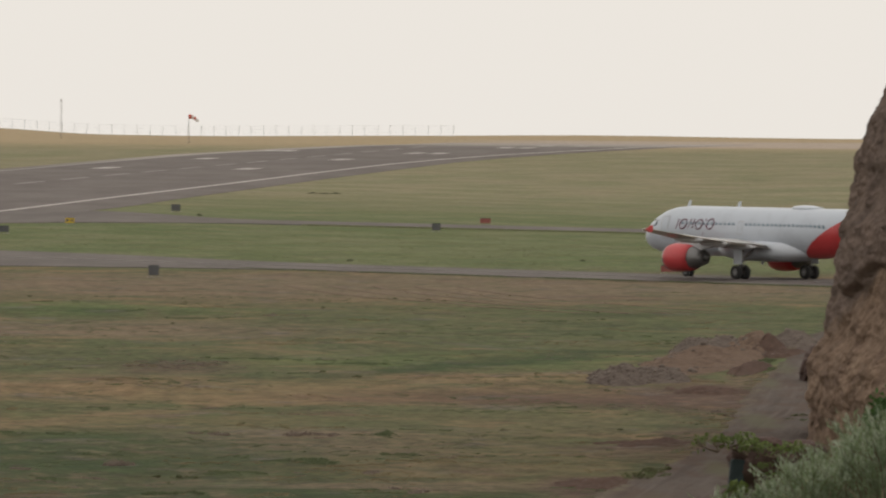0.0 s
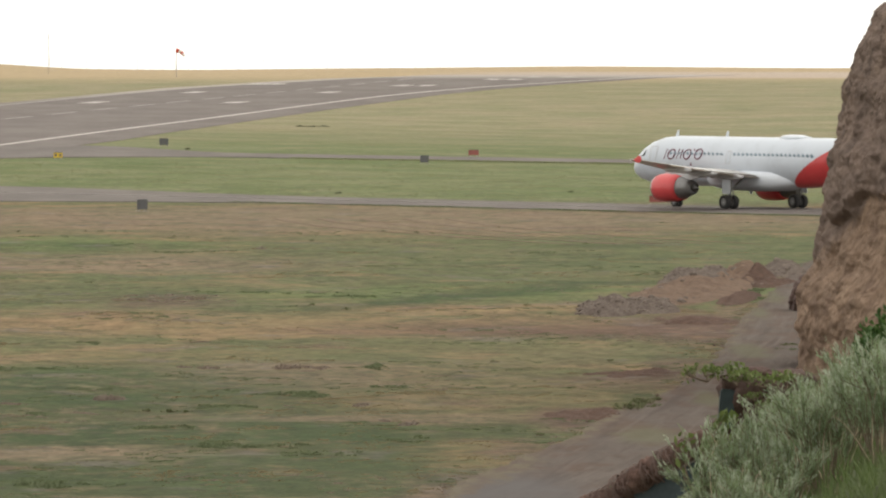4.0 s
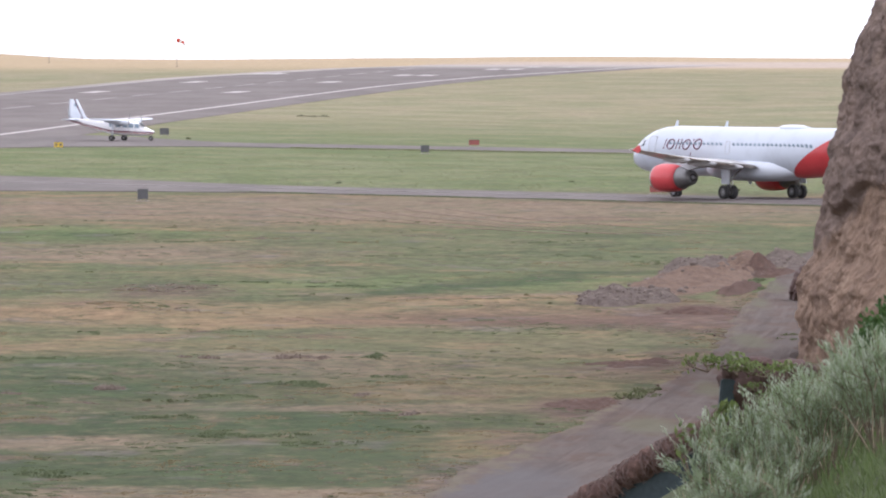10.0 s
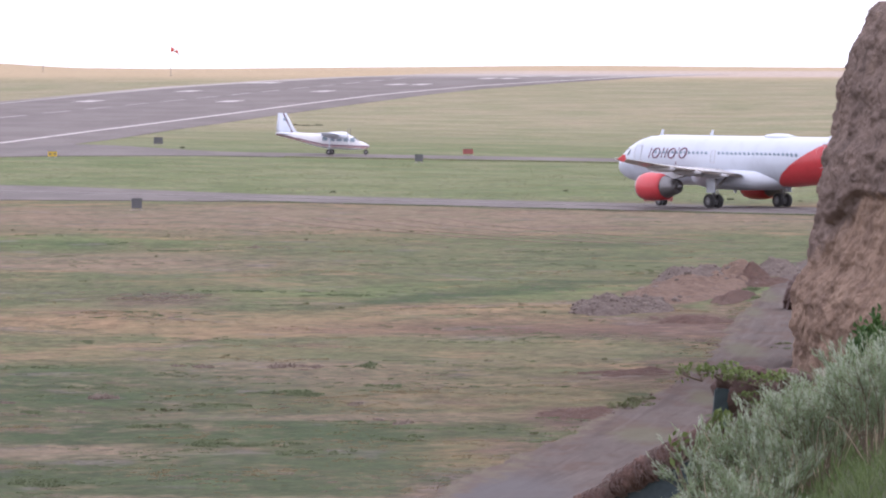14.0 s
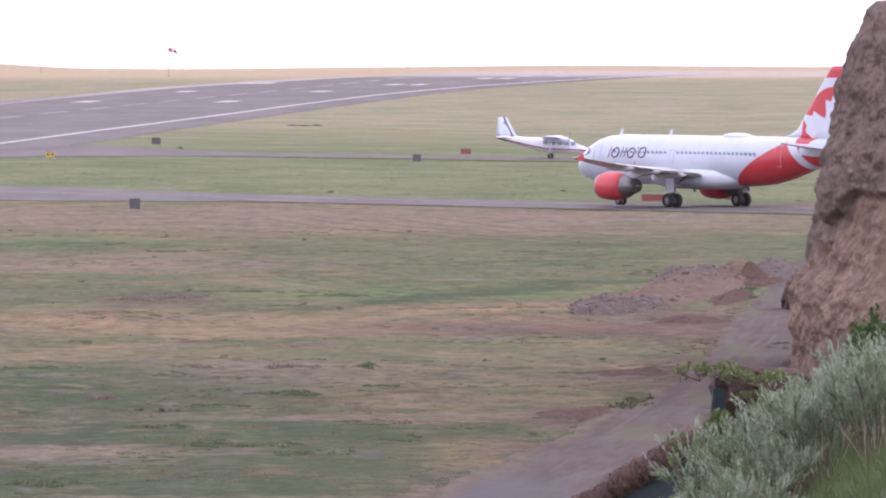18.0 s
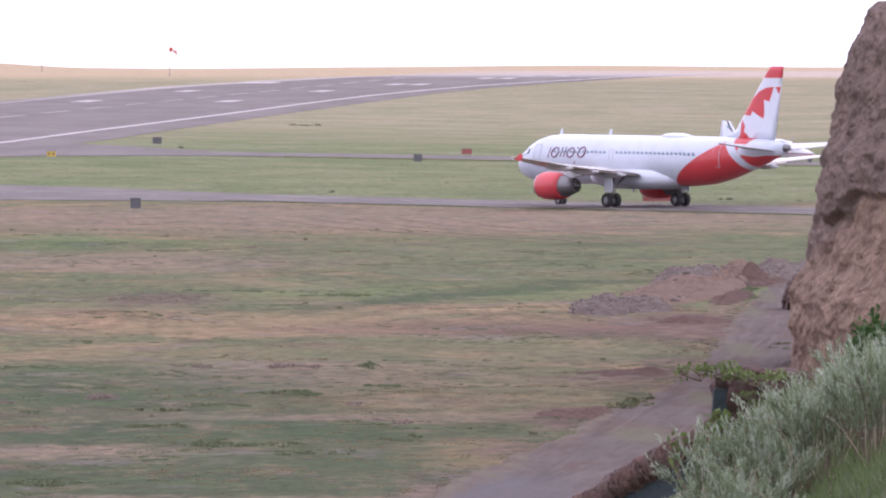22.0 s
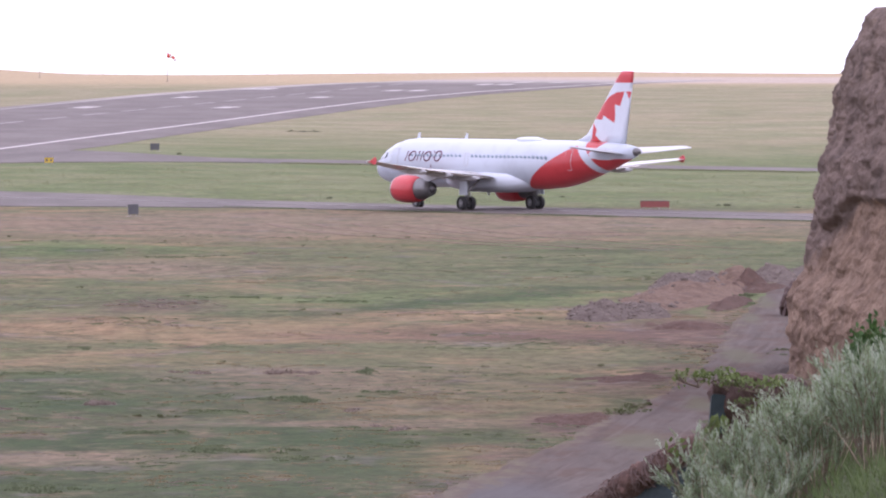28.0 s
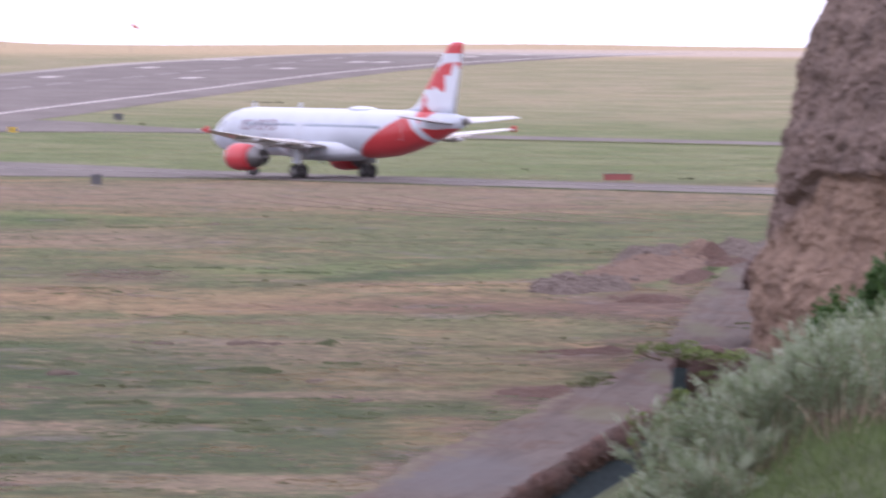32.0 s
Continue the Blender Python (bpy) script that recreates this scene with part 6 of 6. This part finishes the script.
def verges():
    """Ranker grass on the lips of the taxiways and tussocks between them."""
    s = RNG.uniform(-90, 60, 5200)
    off = 9.9 + np.abs(RNG.normal(0, 0.5, 5200))
    keep = np.array([noise.noise((v * 0.13, 1, 1)) > -0.15 for v in s])
    s, off = s[keep], off[keep]
    x = taxi_mid.x + h_taxi.x * s - n_taxi.x * off
    y = taxi_mid.y + h_taxi.y * s - n_taxi.y * off
    tussocks("verge_grass", "short rank green grass along the taxiway edge", x, y, 3, 0.14, 0.06, M_BLADE)
    n = 16000
    y = RNG.uniform(862, 1104, n)
    x = RNG.uniform(-0.05, 0.05, n) * y
    side = (x - taxi_mid.x) * n_taxi.x + (y - taxi_mid.y) * n_taxi.y
    keep = (side > 11) & np.array([noise.noise((a * 0.2, b * 0.05, 3)) > 0.0 for a, b in zip(x, y)]) & ~((x < -22) & (y < 945)) & ~((x < -34) & (y > 1060))
    m = 5200
    across = RNG.uniform(-16, 62, m)
    edge = 1109.5 - np.abs(RNG.normal(0, 0.9, m))
    keep2 = np.array([noise.noise((a * 0.12, 4, 4)) > -0.35 for a in across])
    tussocks("taxiway_verge", "rank olive grass along the far taxiway edge", across[keep2], edge[keep2], 5, 0.2, 0.07, M_VERGE, 0.7)
    lumps = [(-28.7, 1160, 0.3, 0.28), (25.7, 868, 0.35, 0.25), (25.0, 869, 0.3, 0.15), (31.5, 862, 0.4, 0.12), (-8.8, 899, 0.25, 0.22), (12.0, 905, 0.3, 0.15), (-18.5, 1112, 0.4, 0.2), (-16.0, 1111, 0.5, 0.16)]
    lumps += [(-18.8 + 0.42 * q, 1355 + 2 * math.sin(q), 0.35, 0.16 + 0.1 * math.sin(q * 1.7)) for q in range(11)]
    clumped("dark_tussock", "scattered dark green tussocks by the taxiways", lumps, M_DARKTUFT, 60, 0.9)
    tussocks("tussock_grass", "mottled green tussock grass between the taxiways", x[keep], y[keep], 5, 0.09, 0.05, M_VERGE, 1.2)


verges()


def clods():
    rnd = random.Random(8)
    v, f = [], []
    for _ in range(150):
        y = rnd.uniform(356, 520)
        a, b = between(y, [(r[0], r[1]) for r in TRACK]), between(y, [(r[0], r[2]) for r in TRACK])
        x = rnd.uniform(a - 0.8, b)
        add_stone(v, f, (x, y, land(x, y) + 0.03), rnd.uniform(0.02, 0.09), rnd)
    ob = from_arrays("clods", v, f, M_BANK)
    tagged(ob, "loose brown clods scattered on the dirt track", "clod", kind="stuff")


clods()


def weed(seed, label):
    return shrub("weed_clump", label, 18, 0.22, 0.7, 14, (0.11, 0.04), M_WEED, 0.01, seed, "weed")


clumps = [weed(31, "dark green weed clump in the field"), weed(32, "dark green weed clump in the field")]
rnd = random.Random(3)
places = [(-10.9, 436, 0.5), (-12.6, 437, 0.6), (-11.6, 436, 0.7), (9.0, 437, 1.2), (8.4, 434, 1.5), (9.6, 444, 1.0), (8.9, 441, 1.3), (-5.2, 574, 0.6), (-7.2, 582, 0.5), (17.8, 513, 0.8), (18.1, 514, 0.7)]
while len(places) < 40:
    y = rnd.uniform(350, 760)
    x = rnd.uniform(-0.05, 0.045) * y
    if not (between(y, [(r[0], r[1]) for r in TRACK]) - 1 < x < between(y, [(r[0], r[2]) for r in TRACK]) + 1.5) and noise.noise((x * 0.1, y * 0.05, 9)) > -0.05:
        places.append((x, y, rnd.uniform(0.25, 0.5)))
for i, (x, y, s) in enumerate(places):
    if i < 2:
        clumps[i].matrix_basis = pose(x, y, land(x, y) - 0.02) @ Matrix.Scale(s, 4)
    else:
        planted(clumps[i % 2], x, y, s / clumps[i % 2].scale[0], 71 * i, 0.02)

# ------------------------------------------------------------------ what moves
TAXI_RUN = ((0, 0.0), (8, 0.0), (10, 0.15), (12, 0.32), (13, 0.60), (13.5, 0.82), (15.5, 2.88), (16, 3.42), (17, 4.55), (18, 5.86), (19, 7.30), (20, 8.98),
            (21, 10.96), (22, 13.22), (23, 15.66), (24, 18.25), (25, 21.06), (25.5, 22.59), (27.5, 29.06), (28, 30.83), (29, 34.6), (30, 38.6), (31, 42.9), (32, 47.4))
SMALL_RUN = ((0, -92, 1205, 36), (4, -68, 1188, 45), (6, -57.9, 1173, 54), (7, -53.0, 1163, 50), (8, -47.6, 1152.5, 40), (9, -42.1, 1142.5, 28), (11, -29.8, 1134, 16),
             (13, -17.7, 1131, 7), (15.5, -1.9, 1130, 4), (17.5, 10.3, 1130, 3), (19, 20.1, 1130, 2), (21, 32.4, 1130, 2), (23, 44.5, 1130, 2), (25, 56.2, 1129, 2),
             (28.5, 76.5, 1128, 1), (32, 96.5, 1127, 1))


def rolled(wheels, gone):
    """Turn each wheel by the way its plane has gone, in steps well under a quarter turn."""
    for ob, radius in wheels:
        at = ob.location.copy()
        rows, last = [(0.0, pose(*at))], 0.0
        for i in range(1, 961):
            t = i / 30
            turned = math.degrees(gone(t) / radius)
            if turned - last > 55 or i == 960:
                rows.append((t, pose(*at, 0, turned, 0)))
                last = turned
        walk(ob, rows)


def motions():
    rows = []
    for t, s in TAXI_RUN:
        p = taxi_mid + h_taxi * s
        far = 6.0 * ease(14, 2, s)          # the first stretch runs a little further out
        p = p + Vector((0.24 * far / 6, far, 0))
        rows.append((t, pose(p.x, p.y, land(p.x, p.y) + 0.05, 0, -0.3, 129.6)))
    walk(AIRLINER, rows)
    walk(COMMUTER, [(t, pose(x, y, land(x, y) + 0.06, 0, 2.5, -turn)) for t, x, y, turn in SMALL_RUN])
    rolled(WHEELS, lambda t: between(t, TAXI_RUN))
    miles = [(SMALL_RUN[0][0], 0.0)]
    for a, b in zip(SMALL_RUN, SMALL_RUN[1:]):
        miles.append((b[0], miles[-1][1] + math.hypot(b[1] - a[1], b[2] - a[2])))
    rolled(SMALL_WHEELS, lambda t: between(t, miles))
    for hub, side in PROPS:
        at = hub.location.copy()
        walk(hub, [(i / 30, pose(*at, 75 * i + 20 * side, 0, 0)) for i in range(961)])
    rnd = random.Random(21)
    for bush in SWAYING:
        at, turn = bush.location.copy(), math.degrees(bush.rotation_euler.z)
        walk(bush, [(t, pose(*at, rnd.uniform(-0.9, 0.9), rnd.uniform(-0.9, 0.9), turn)) for t in np.arange(0, 32.5, 1.0).tolist()])
    at = SOCK.location.copy()
    walk(SOCK, [(t, pose(*at, 0, dip, turn)) for t, dip, turn in
                ((0, 0, -10), (2, -6, 5), (4, 6, -15), (7, 0, 10), (9, 10, -10), (11, -4, 0), (13, 0, -5), (16, 8, 10), (19, -8, 0), (21, 0, -12), (23, 12, -5),
                 (25, -5, 8), (28, 4, -10), (30, -6, 5), (32, 0, 0))])


motions()
